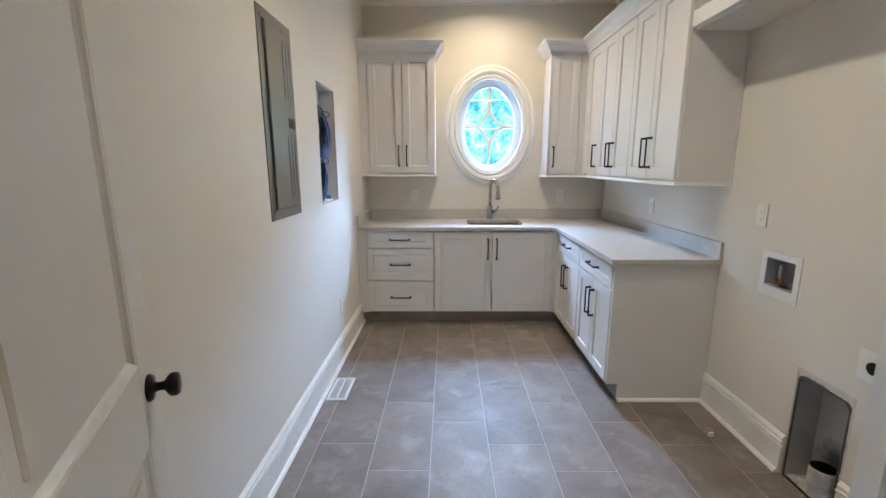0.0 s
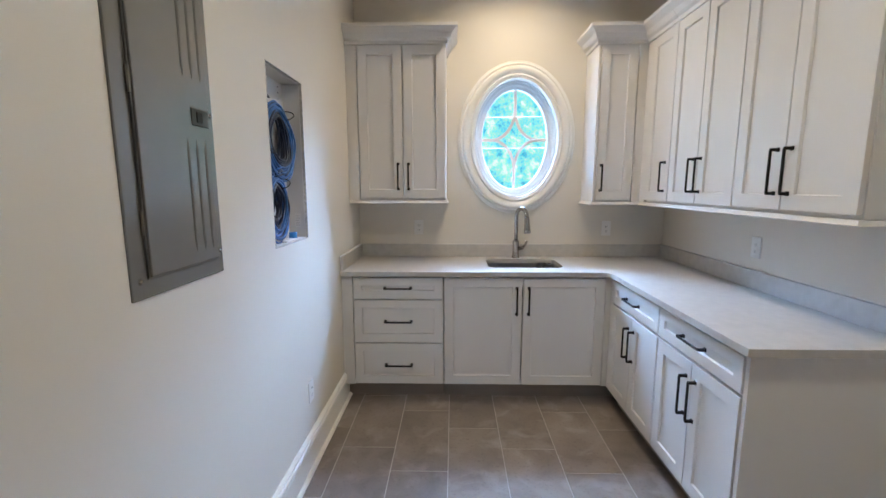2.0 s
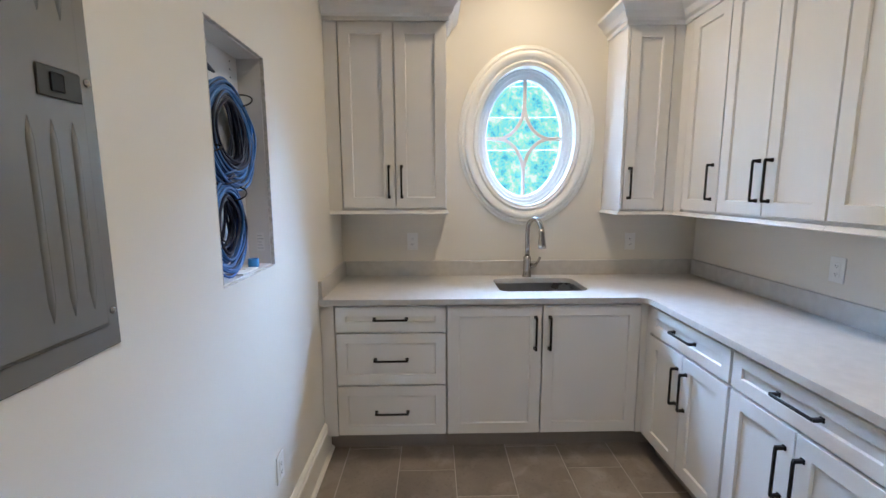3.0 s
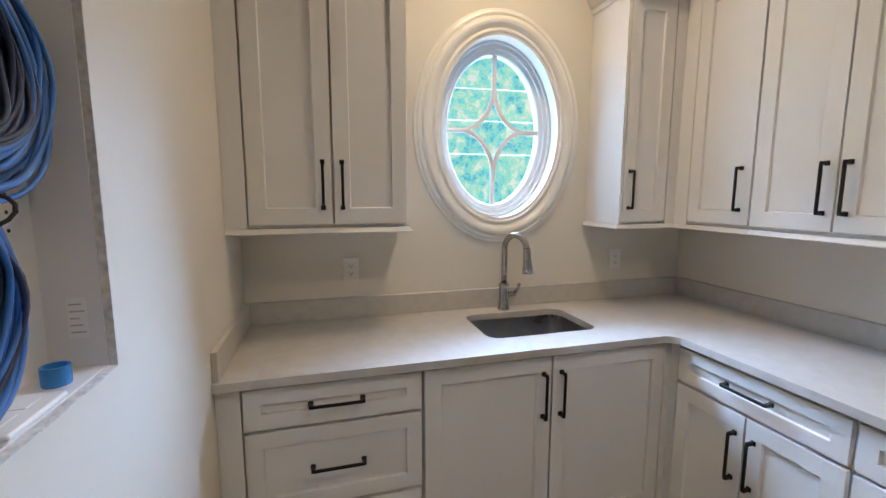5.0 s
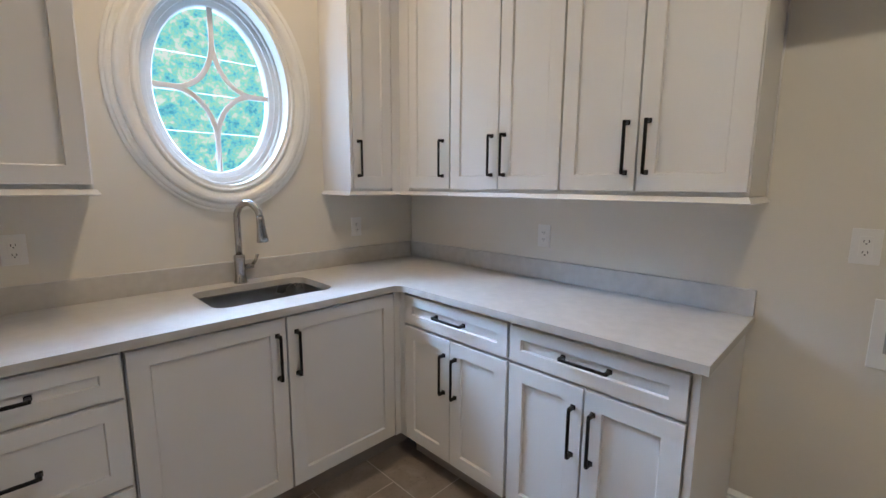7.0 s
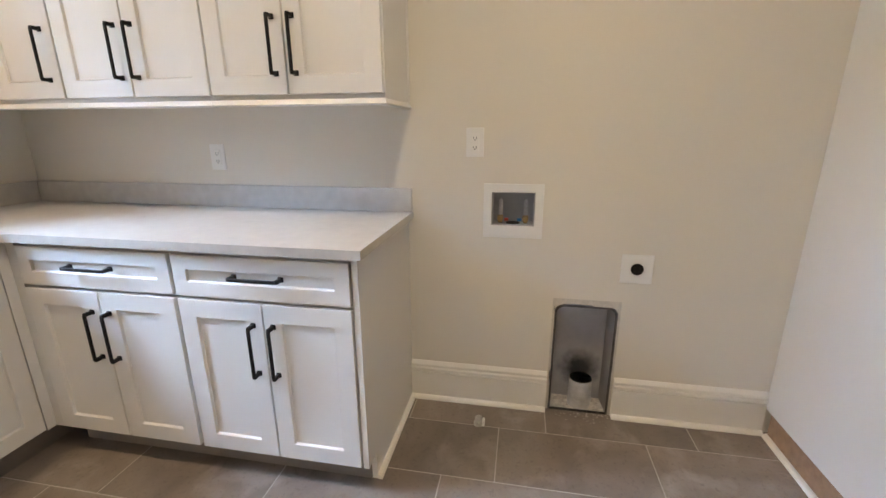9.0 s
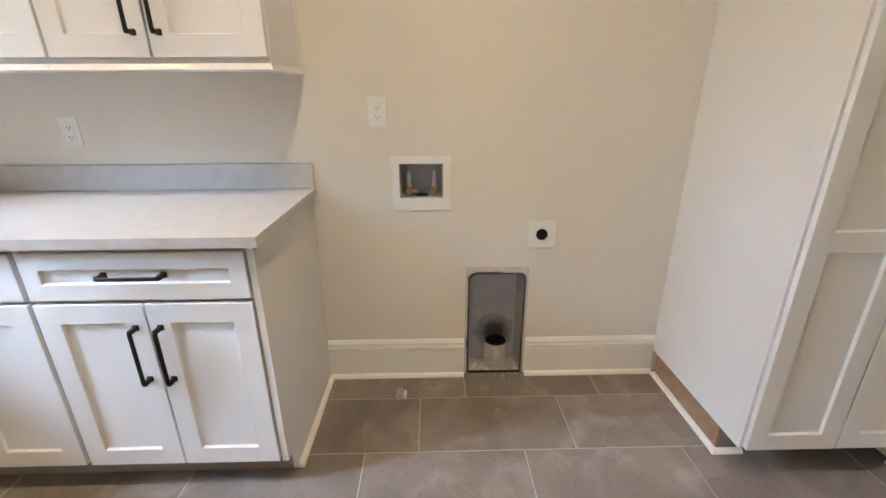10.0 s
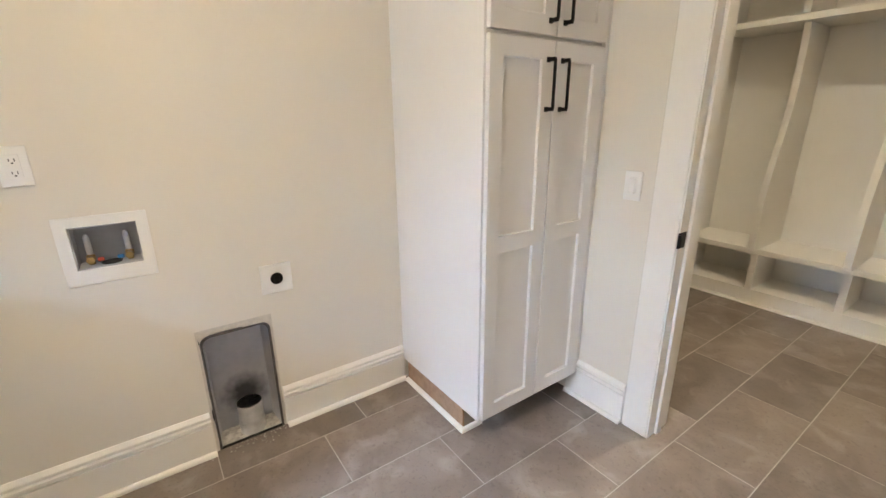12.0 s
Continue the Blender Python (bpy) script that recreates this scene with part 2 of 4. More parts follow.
def part(name, bm, material, parent=None, label="", smooth=False):
    me = bpy.data.meshes.new(name)
    if parent is not None:
        bmesh.ops.translate(bm, verts=bm.verts, vec=-BASE[parent])
    bmesh.ops.recalc_face_normals(bm, faces=bm.faces)
    bm.to_mesh(me)
    bm.free()
    for mm in material if isinstance(material, (list, tuple)) else (material,):
        me.materials.append(mm)
    if smooth:
        for p in me.polygons:
            p.use_smooth = True
    ob = new(name, me)
    if parent is not None:
        ob.parent = parent
        BASE[ob] = BASE[parent]
    if label:
        ob["label"] = label
    return ob


def struct(name, bm, material, label="", smooth=False, category="structure"):
    return tagged(part(name, bm, material, None, "", smooth), label, category, kind="structure")


def box(bm, x0, x1, y0, y1, z0, z1, bev=0.0, seg=1, mi=0):
    vs = [bm.verts.new((x, y, z)) for x in (x0, x1) for y in (y0, y1) for z in (z0, z1)]
    fs = [bm.faces.new([vs[i] for i in q]) for q in ((0, 1, 3, 2), (4, 6, 7, 5), (0, 4, 5, 1), (2, 3, 7, 6), (0, 2, 6, 4), (1, 5, 7, 3))]
    for f in fs:
        f.material_index = mi
    if bev:
        es = list({e for f in fs for e in f.edges})
        bmesh.ops.bevel(bm, geom=es, offset=bev, segments=seg, affect="EDGES", profile=0.5)
    return bm


def B(*a, **k):
    return box(bmesh.new(), *a, **k)


class Face:
    """Boxes laid on an upright front: u along it, z up, w out of it. way: 'y' looks to -y at y = at, 'x' to -x at x = at, 'X' to +x, 'Y' to +y."""

    def __init__(self, way, at):
        self.way, self.at = way, at

    def box(self, bm, u0, u1, z0, z1, w0, w1, bev=0.0, seg=1, mi=0):
        s = 1 if self.way in "XY" else -1
        a, b = sorted((self.at + s * w0, self.at + s * w1))
        if self.way in "yY":
            return box(bm, u0, u1, a, b, z0, z1, bev, seg, mi)
        return box(bm, a, b, u0, u1, z0, z1, bev, seg, mi)

    def pt(self, u, z, w):
        s = 1 if self.way in "XY" else -1
        return (u, self.at + s * w, z) if self.way in "yY" else (self.at + s * w, u, z)


def tube(bm, pts, r, n=10, caps=True):
    """A round bar through points; r may be a list."""
    pts = [Vector(p) for p in pts]
    rs = r if isinstance(r, (list, tuple)) else [r] * len(pts)
    rings, ref = [], None
    for i, p in enumerate(pts):
        d = (pts[min(i + 1, len(pts) - 1)] - pts[max(i - 1, 0)]).normalized()
        if ref is None:
            ref = d.orthogonal().normalized()
        ref = (ref - d * ref.dot(d)).normalized()
        q = d.cross(ref)
        rings.append([bm.verts.new(p + (ref * math.cos(a) + q * math.sin(a)) * rs[i]) for a in (2 * math.pi * k / n for k in range(n))])
    for a, b in zip(rings, rings[1:]):
        for k in range(n):
            bm.faces.new((a[k], a[(k + 1) % n], b[(k + 1) % n], b[k]))
    if caps:
        bm.faces.new(rings[0][::-1])
        bm.faces.new(rings[-1])
    return bm


def lathe(bm, c, prof, axis="z", n=20):
    """Turned shape: prof of (radius, along) round the axis through c."""
    rings = []
    for r, h in prof:
        ring = []
        for k in range(n):
            a = 2 * math.pi * k / n
            p = {"z": (r * math.cos(a), r * math.sin(a), h), "x": (h, r * math.cos(a), r * math.sin(a)), "y": (r * math.cos(a), h, r * math.sin(a))}[axis]
            ring.append(bm.verts.new((c[0] + p[0], c[1] + p[1], c[2] + p[2])))
        rings.append(ring)
    for a, b in zip(rings, rings[1:]):
        for k in range(n):
            bm.faces.new((a[k], a[(k + 1) % n], b[(k + 1) % n], b[k]))
    bm.faces.new(rings[0][::-1])
    bm.faces.new(rings[-1])
    return bm


def sweep(bm, path, prof, side=1):
    """A moulding: a closed profile of (out, z) along a plan path, mitred; out is to the path's left for side 1."""
    P = [Vector(p) for p in path]
    rings = []
    for i, p in enumerate(P):
        ns = []
        for a, b in ((i - 1, i), (i, i + 1)):
            if 0 <= a and b < len(P):
                d = (P[b] - P[a]).normalized()
                ns.append(Vector((-d.y, d.x)) * side)
        m = sum(ns, Vector((0, 0))).normalized()
        k = 1 / max(0.2, m.dot(ns[0]))
        rings.append([bm.verts.new((p.x + m.x * k * o, p.y + m.y * k * o, z)) for o, z in prof])
    n = len(prof)
    for a, b in zip(rings, rings[1:]):
        for k in range(n):
            bm.faces.new((a[k], a[(k + 1) % n], b[(k + 1) % n], b[k]))
    bm.faces.new(rings[0][::-1])
    bm.faces.new(rings[-1])
    return bm


def wall(name, way, face, back, u0, u1, z0, z1, holes, label):
    """A wall with real openings. holes: (u0, u1, z0, z1)."""
    bm = bmesh.new()
    us = sorted({u0, u1, *[h[0] for h in holes], *[h[1] for h in holes]})
    for a, b in zip(us, us[1:]):
        mid = (a + b) / 2
        cuts = sorted((h[2], h[3]) for h in holes if h[0] < mid < h[1])
        lo = z0
        for c0, c1 in cuts + [(z1, z1)]:
            if c0 > lo + 1e-4:
                p, q = sorted((face, back))
                if way == "x":
                    box(bm, p, q, a, b, lo, c0)
                else:
                    box(bm, a, b, p, q, lo, c0)
            lo = c1
    return struct(name, bm, M_WALL, label, category="wall")


# ---- the laundry room ----
W, E, N, S = -1.004, 1.415, 4.17, 0.062
T = 0.13
J0, J1, DOORH = -0.697, 0.406, 2.06
NI = (2.543, 2.950, 1.213, 1.978)       # media niche in the west wall: y, y, z, z
WB = (1.687, 1.865, 0.867, 1.008)       # washer box opening in the east wall
DV = (1.307, 1.587, 0.0, 0.553)         # dryer vent recess
wall("wall_west", "x", W, W - T, -2.35, N, 0, CEIL, [NI], "smooth cream painted wall with a niche cut in it")
wall("wall_east", "x", E, E + T, S - T, N, 0, CEIL, [WB, DV], "smooth cream painted wall behind the laundry machines' place")
wall("wall_south", "y", S, S - T, W, E, 0, CEIL, [(J0 - 0.02, J1 + 0.02, 0, DOORH + 0.02)], "cream painted wall with the doorway to the boot room")

WX, WZ = 0.236, 1.838                   # centre of the oval window
WA, WH = 0.336, 0.462                   # half width and half height of its opening


def oval(a, b, y, n=96):
    return [(WX + a * math.cos(2 * math.pi * k / n), y, WZ + b * math.sin(2 * math.pi * k / n)) for k in range(n)]


def north_wall():
    bm = bmesh.new()
    n = 96
    x0, x1, z0, z1 = W - T, E + T, 0.0, CEIL
    lay = []
    for y in (N, N + 0.16):
        inner = [bm.verts.new(p) for p in oval(WA, WH, y, n)]
        outer = []
        for k in range(n):
            c, s = math.cos(2 * math.pi * k / n), math.sin(2 * math.pi * k / n)
            tx = ((x1 if c > 0 else x0) - WX) / c if abs(c) > 1e-6 else 1e9
            tz = ((z1 if s > 0 else z0) - WZ) / s if abs(s) > 1e-6 else 1e9
            t = min(tx, tz)
            outer.append(bm.verts.new((WX + t * c, y, WZ + t * s)))
        lay.append((inner, outer))
        for k in range(n):
            a, b = outer[k], outer[(k + 1) % n]
            f = [inner[k], a, b, inner[(k + 1) % n]]
            if abs(a.co.x - b.co.x) > 1e-4 and abs(a.co.z - b.co.z) > 1e-4:
                cx = a.co.x if abs(a.co.x - x0) < 1e-4 or abs(a.co.x - x1) < 1e-4 else b.co.x
                cz = a.co.z if abs(a.co.z - z0) < 1e-4 or abs(a.co.z - z1) < 1e-4 else b.co.z
                f.insert(2, bm.verts.new((cx, y, cz)))
            bm.faces.new(f)
    for k in range(n):
        q = (k + 1) % n
        bm.faces.new((lay[0][0][k], lay[1][0][k], lay[1][0][q], lay[0][0][q]))
    struct("wall_north", bm, M_WALL, "cream painted wall with an oval window over the sink", category="wall")


north_wall()
struct("ceiling", B(W - T, E + T, S - T, N + 0.16, CEIL, CEIL + 0.12), M_CEIL, "plain white painted ceiling", category="ceiling")
CROWN = [(0, 2.945), (0.012, 2.945), (0.016, 2.965), (0.03, 2.972), (0.055, 3.0), (0.085, 3.03), (0.095, 3.05), (0, 3.05)]
struct("trim_crown", sweep(bmesh.new(), [(W, S), (W, N), (E, N), (E, S), (W, S)], CROWN, side=-1), M_TRIM, "white crown moulding under the ceiling", category="moulding")

# baseboards with a stepped cap and a quarter round at the floor
BB = [(0, 0), (0.016, 0), (0.016, 0.138), (0.009, 0.141), (0.009, 0.145), (0.019, 0.149), (0.019, 0.160), (0.010, 0.164), (0.010, 0.168), (0.016, 0.172), (0.016, 0.180), (0.008, 0.190), (0.004, 0.195), (0, 0.195)]
QR = [(0.016, 0), (0.034, 0), (0.033, 0.007), (0.029, 0.013), (0.023, 0.017), (0.016, 0.018)]


def baseboard(path, side):
    struct("baseboard", sweep(bmesh.new(), path, BB, side), M_TRIM, "tall white stepped baseboard", category="baseboard")
    struct("baseboard_shoe", sweep(bmesh.new(), path, QR, side), M_TRIM, "white quarter-round shoe moulding along the floor", category="baseboard")


baseboard([(J0 - 0.12, S), (W, S), (W, 3.62)], -1)
baseboard([(E, DV[0] - 0.005), (E, 0.69)], -1)
baseboard([(E, 2.225), (E, DV[1] + 0.005)], -1)
baseboard([(0.84, S), (J1 + 0.125, S)], -1)

# ---- doorway and door ----
jamb = thing("door_frame", (0, S, 0), "cream painted door frame around the open doorway", "door frame", kind="structure")
for nm, x0, x1 in (("jamb", J1, J1 + 0.02), ("jamb", J0 - 0.02, J0)):
    part(nm, B(x0, x1, S - T - 0.018, S + 0.008, 0, DOORH), M_TRIM, jamb)
part("head_jamb", B(J0 - 0.02, J1 + 0.02, S - T - 0.018, S + 0.008, DOORH, DOORH + 0.02), M_TRIM, jamb)
for nm, x0, x1 in (("door_stop", J1 - 0.012, J1), ("door_stop", J0, J0 + 0.012)):
    part(nm, B(x0, x1, S - 0.085, S - 0.045, 0, DOORH - 0.012, bev=0.002), M_TRIM, jamb)
part("door_stop", B(J0, J1, S - 0.085, S - 0.045, DOORH - 0.012, DOORH), M_TRIM, jamb)
for y0, y1 in ((S, S + 0.014), (S - T - 0.02, S - T)):
    part("casing", B(J1 + 0.006, J1 + 0.118, y0, y1, 0, DOORH + 0.12, bev=0.003), M_TRIM, jamb)
    part("casing", B(J0 - 0.118, J0 - 0.006, y0, y1, 0, DOORH + 0.12, bev=0.003), M_TRIM, jamb)
    part("casing", B(J0 - 0.006, J1 + 0.006, y0, y1, DOORH + 0.006, DOORH + 0.12, bev=0.003), M_TRIM, jamb)
plate = part("strike_plate", B(J1 - 0.003, J1 + 0.004, S - 0.034, S + 0.012, 0.855, 0.915, bev=0.001), M_BLACK, jamb, "black strike plate")
part("strike_lip", tube(bmesh.new(), [(J1 - 0.004, S + 0.011, 0.862), (J1 - 0.004, S + 0.011, 0.908)], 0.006, 8), M_BLACK, jamb)


def room_door():
    w, th, h = 0.755, 0.036, 2.03
    d = tagged(new("door"), "cream painted two-panel door standing open against the wall", "door")
    d.matrix_world = pose(J0 + 0.012, S + 0.012, 0.012, 0, 0, 90 + 23)      # local x along the leaf, local -y to the room
    BASE[d] = Vector((0, 0, 0))
    bm = bmesh.new()
    st = 0.125
    zs = [(0.0, 0.24), (0.80, 1.000), (1.90, h)]
    for u0, u1 in ((0, st), (w - st, w)):
        box(bm, u0, u1, -th, 0, 0, h, bev=0.0015)
    for z0, z1 in zs:
        box(bm, st, w - st, -th, 0, z0, z1, bev=0.0008)
    part("leaf_frame", bm, M_DOOR_SHADED, d)
    for z0, z1 in ((0.24, 0.80), (1.000, 1.90)):
        bm = bmesh.new()
        box(bm, st, w - st, -th + 0.013, -0.013, z0, z1)
        box(bm, st + 0.05, w - st - 0.05, -th + 0.007, -0.007, z0 + 0.05, z1 - 0.05, bev=0.005)
        part("panel", bm, M_DOOR_SHADED, d)
        for s, y in ((1, -th + 0.013), (-1, -0.013)):
            bm = bmesh.new()
            P = [(st, z0), (w - st, z0), (w - st, z1), (st, z1)]
            prof = [(0, 0), (0.022, 0), (0.014, 0.005), (0.008, 0.0105), (0, 0.0125)]
            rings = []
            for i, (a, b) in enumerate(P):
                sx, sz = (1 if a < w / 2 else -1), (1 if b < (z0 + z1) / 2 else -1)
                rings.append([bm.verts.new((a + sx * o, y - s * q, b + sz * o)) for o, q in prof])
            for i in range(4):
                for k in range(len(prof)):
                    bm.faces.new((rings[i][k], rings[i][(k + 1) % 5], rings[(i + 1) % 4][(k + 1) % 5], rings[(i + 1) % 4][k]))
            part("panel_moulding", bm, M_DOOR_SHADED, d)
    for s, y in ((-1, -th), (1, 0.0)):
        c = (w - 0.073, y, 0.919)
        kn = part("door_knob", lathe(bmesh.new(), c, [(0.0335, 0), (0.0335, s * 0.004), (0.030, s * 0.010), (0.014, s * 0.013), (0.0105, s * 0.022), (0.0115, s * 0.034), (0.022, s * 0.041), (0.0285, s * 0.048), (0.029, s * 0.060), (0.025, s * 0.066), (0.006, s * 0.068)], "y", 28), M_BLACK, d, "matt black round knob on a rosette", smooth=True)
    for z in (0.20, 1.0, 1.82):
        part("hinge", tube(bmesh.new(), [(-0.004, -th - 0.004, z), (-0.004, -th - 0.004, z + 0.09)], 0.006, 8), M_BLACK, d)


room_door()

# ---- cabinets ----
def handle(fc, parent, u, z, ln, upright):
    """A black bar pull: a square bar on two flared posts."""
    bm = bmesh.new()
    g = 0.0055
    ends = (-ln / 2, ln / 2)
    if upright:
        fc.box(bm, u - g, u + g, z - ln / 2, z + ln / 2, 0.028, 0.037, bev=0.002)
        for e in ends:
            fc.box(bm, u - g - 0.001, u + g + 0.001, z + e - 0.0065, z + e + 0.0065, 0.005, 0.034, bev=0.002)
            fc.box(bm, u - 0.009, u + 0.009, z + e - 0.009, z + e + 0.009, -0.001, 0.006, bev=0.002)
    else:
        fc.box(bm, u - ln / 2, u + ln / 2, z - g, z + g, 0.028, 0.037, bev=0.002)
        for e in ends:
            fc.box(bm, u + e - 0.0065, u + e + 0.0065, z - g - 0.001, z + g + 0.001, 0.005, 0.034, bev=0.002)
            fc.box(bm, u + e - 0.009, u + e + 0.009, z - 0.009, z + 0.009, -0.001, 0.006, bev=0.002)
    part("handle", bm, M_BLACK, parent, "matt black bar pull")


def leaf(fc, parent, name, u0, u1, z0, z1, st=0.062, mids=(), hnd=None):
    """A shaker front, 20 mm thick: stiles and rails round recessed panels. hnd: (u, z, length, upright)."""
    g = 0.0034
    u0, u1, z0, z1 = u0 + g, u1 - g, z0 + g, z1 - g
    bm = bmesh.new()
    us = [u0, u0 + st, u1 - st, u1]
    zs = [z0, z0 + st, *[q for m in mids for q in m], z1 - st, z1]
    V = {}

    def vt(a, b, w):
        k = (round(a, 5), round(b, 5), round(w, 5))
        if k not in V:
            V[k] = bm.verts.new(fc.pt(a, b, w))
        return V[k]

    for i in range(3):
        for j in range(len(zs) - 1):
            a, b, c, d = us[i], us[i + 1], zs[j], zs[j + 1]
            if i == 1 and j % 2 == 1:
                q, lo = 0.0025, -0.0105
                for (a0, c0), (a1, c1) in zip(((a, c), (b, c), (b, d), (a, d)), ((b, c), (b, d), (a, d), (a, c))):
                    def inn(x, y):
                        return (a + q if x == a else b - q, c + q if y == c else d - q)
                    bm.faces.new((vt(a0, c0, 0), vt(a1, c1, 0), vt(*inn(a1, c1), lo), vt(*inn(a0, c0), lo)))
                bm.faces.new((vt(a + q, c + q, lo), vt(b - q, c + q, lo), vt(b - q, d - q, lo), vt(a + q, d - q, lo)))
            else:
                bm.faces.new((vt(a, c, 0), vt(b, c, 0), vt(b, d, 0), vt(a, d, 0)))
    rim = [(x, z0) for x in us] + [(u1, z) for z in zs[1:]] + [(x, z1) for x in us[-2::-1]] + [(u0, z) for z in zs[-2:0:-1]]
    back = [vt(x, z, -0.02) for x, z in rim]
    for k in range(len(rim)):
        n = (k + 1) % len(rim)
        bm.faces.new((vt(*rim[k], 0), vt(*rim[n], 0), back[n], back[k]))
    bm.faces.new(back)
    bmesh.ops.recalc_face_normals(bm, faces=bm.faces)
    sharp = [e for e in bm.edges if len(e.link_faces) == 2 and e.calc_face_angle(0) > 0.5]
    bmesh.ops.bevel(bm, geom=sharp, offset=0.0011, segments=1, affect="EDGES")
    ob = part(name, bm, M_CAB, parent)
    if hnd:
        handle(fc, ob, *hnd)
    return ob


TOE = 0.112
CT = 0.885                       # underside of the worktop
FB, FR = Face("y", 3.55), Face("x", 0.797)
VB = 0.178


def drawer_base():
    c = thing("base_cabinet", (-0.62, 3.86, 0), "white shaker base cabinet with three drawers, beside the wall", "cabinet", "base cabinets")
    bm = B(W + 0.001, -0.316, 3.572, N - 0.001, TOE, CT - 0.001)
    part("body", bm, M_CAB, c)
    part("filler", B(W + 0.001, -0.93, 3.552, 3.572, TOE, CT - 0.001), M_CAB, c)
    part("toe_kick", B(W + 0.001, -0.316, 3.625, 3.64, 0, TOE), M_TOE_SHADED, c)
    for z0, z1, hz in ((0.724, 0.872, 0.80), (0.418, 0.718, 0.568), (0.115, 0.412, 0.258)):
        leaf(FB, c, "drawer_front", -0.926, -0.319, z0, z1, 0.055, hnd=(-0.622, hz, 0.175, False))


def sink_base():
    c = thing("base_cabinet", (0.23, 3.86, 0), "white two-door shaker sink base cabinet", "cabinet", "base cabinets")
    bm = bmesh.new()
    box(bm, -0.312, -0.294, 3.572, N - 0.001, TOE, CT - 0.001)
    box(bm, 0.765, 0.783, 3.572, N - 0.001, TOE, CT - 0.001)
    box(bm, -0.294, 0.765, 3.572, N - 0.001, TOE, TOE + 0.018)
    box(bm, -0.294, 0.765, 3.572, 3.59, CT - 0.08, CT - 0.001)
    part("body", bm, M_CAB, c)
    part("corner_filler", B(0.768, 0.818, 3.552, 3.5715, TOE, CT - 0.001), M_CAB, c)
    part("toe_kick", B(-0.312, 0.90, 3.625, 3.64, 0, TOE), M_TOE_SHADED, c)
    leaf(FB, c, "cabinet_door", -0.312, 0.215, 0.115, 0.872, hnd=(0.176, 0.712, VB, True))
    leaf(FB, c, "cabinet_door", 0.216, 0.766, 0.115, 0.872, hnd=(0.256, 0.712, VB, True))


def side_base(y0, y1, last):
    ym = (y0 + y1) / 2
    c = thing("base_cabinet", (1.1, ym, 0), "white shaker base cabinet with a drawer over two doors", "cabinet", "base cabinets")
    part("body", B(0.822, E - 0.001, y0, y1, TOE, CT - 0.001), M_CAB, c)
    part("toe_kick", B(0.875, 0.89, y0, y1, 0, TOE), M_TOE_SHADED, c)
    leaf(FR, c, "drawer_front", y0 + 0.003, y1 - 0.003, 0.720, 0.870, 0.05, hnd=(ym, 0.802, 0.165, False))
    leaf(FR, c, "cabinet_door", y0 + 0.003, ym, 0.112, 0.713, hnd=(ym - 0.036, 0.545, VB, True))
    leaf(FR, c, "cabinet_door", ym, y1 - 0.003, 0.112, 0.713, hnd=(ym + 0.036, 0.545, VB, True))
    if last:
        bm = B(0.802, E - 0.002, y0 - 0.021, y0 - 0.001, TOE, CT - 0.001)
        box(bm, 0.878, E - 0.002, y0 - 0.021, y0 - 0.001, 0, TOE)
        part("end_panel", bm, M_CAB, c)
        part("shoe_moulding", sweep(bmesh.new(), [(0.876, y0 - 0.0215), (E - 0.036, y0 - 0.0215)], [(o - 0.016, z) for o, z in QR], -1), M_TRIM, c)


drawer_base()
sink_base()
side_base(2.883, 3.512, False)
side_base(2.246, 2.880, True)
part("corner_filler", B(0.802, 0.822, 3.513, 3.5515, TOE, CT - 0.001), M_CAB, bpy.data.objects["base_cabinet.001"])

# worktop: one L-shaped slab with the sink cut out
SX, SY, SA, SB = 0.262, 3.862, 0.262, 0.178      # sink centre and half sizes


def rounded(cx, cy, a, b, r, n=7):
    out = []
    for sx, sy, a0 in ((1, 1, 0), (-1, 1, 90), (-1, -1, 180), (1, -1, 270)):
        for k in range(n + 1):
            t = radians(a0 + 90 * k / n)
            out.append((cx + sx * (a - r) + r * math.cos(t), cy + sy * (b - r) + r * math.sin(t)))
    return out


def worktop():
    bm = bmesh.new()
    r = 0.055
    cor = [(0.775 - r + r * math.sin(radians(90 * k / 6)), 3.522 - r + r * math.cos(radians(90 * k / 6))) for k in range(7)]
    outer = [(W + 0.001, N - 0.001), (W + 0.001, 3.522)] + cor + [(0.775, 2.203), (E - 0.001, 2.203), (E - 0.001, N - 0.001)]
    eds = []
    for loop in (outer, rounded(SX, SY, SA, SB, 0.06)):
        vs = [bm.verts.new((x, y, CT)) for x, y in loop]
        eds += [bm.edges.new((vs[i], vs[(i + 1) % len(vs)])) for i in range(len(vs))]
    res = bmesh.ops.triangle_fill(bm, edges=eds, use_beauty=True)
    faces = [g for g in res["geom"] if isinstance(g, bmesh.types.BMFace)]
    ext = bmesh.ops.extrude_face_region(bm, geom=faces)
    bmesh.ops.translate(bm, verts=[g for g in ext["geom"] if isinstance(g, bmesh.types.BMVert)], vec=(0, 0, 0.03))
    t = thing("worktop", (0.2, 3.8, CT), "pale grey quartz worktop, L-shaped, with upstands along the walls", "worktop")
    part("slab", bm, M_QUARTZ, t)
    z0, z1 = CT + 0.03, 1.016
    part("upstand", B(W + 0.001, W + 0.021, 3.535, N - 0.001, z0, z1, bev=0.002), M_QUARTZ, t)
    part("upstand", B(W + 0.022, E - 0.022, N - 0.021, N - 0.001, z0, z1, bev=0.002), M_QUARTZ, t)
    part("upstand", B(E - 0.021, E - 0.001, 2.206, N - 0.001, z0, z1, bev=0.002), M_QUARTZ, t)


worktop()


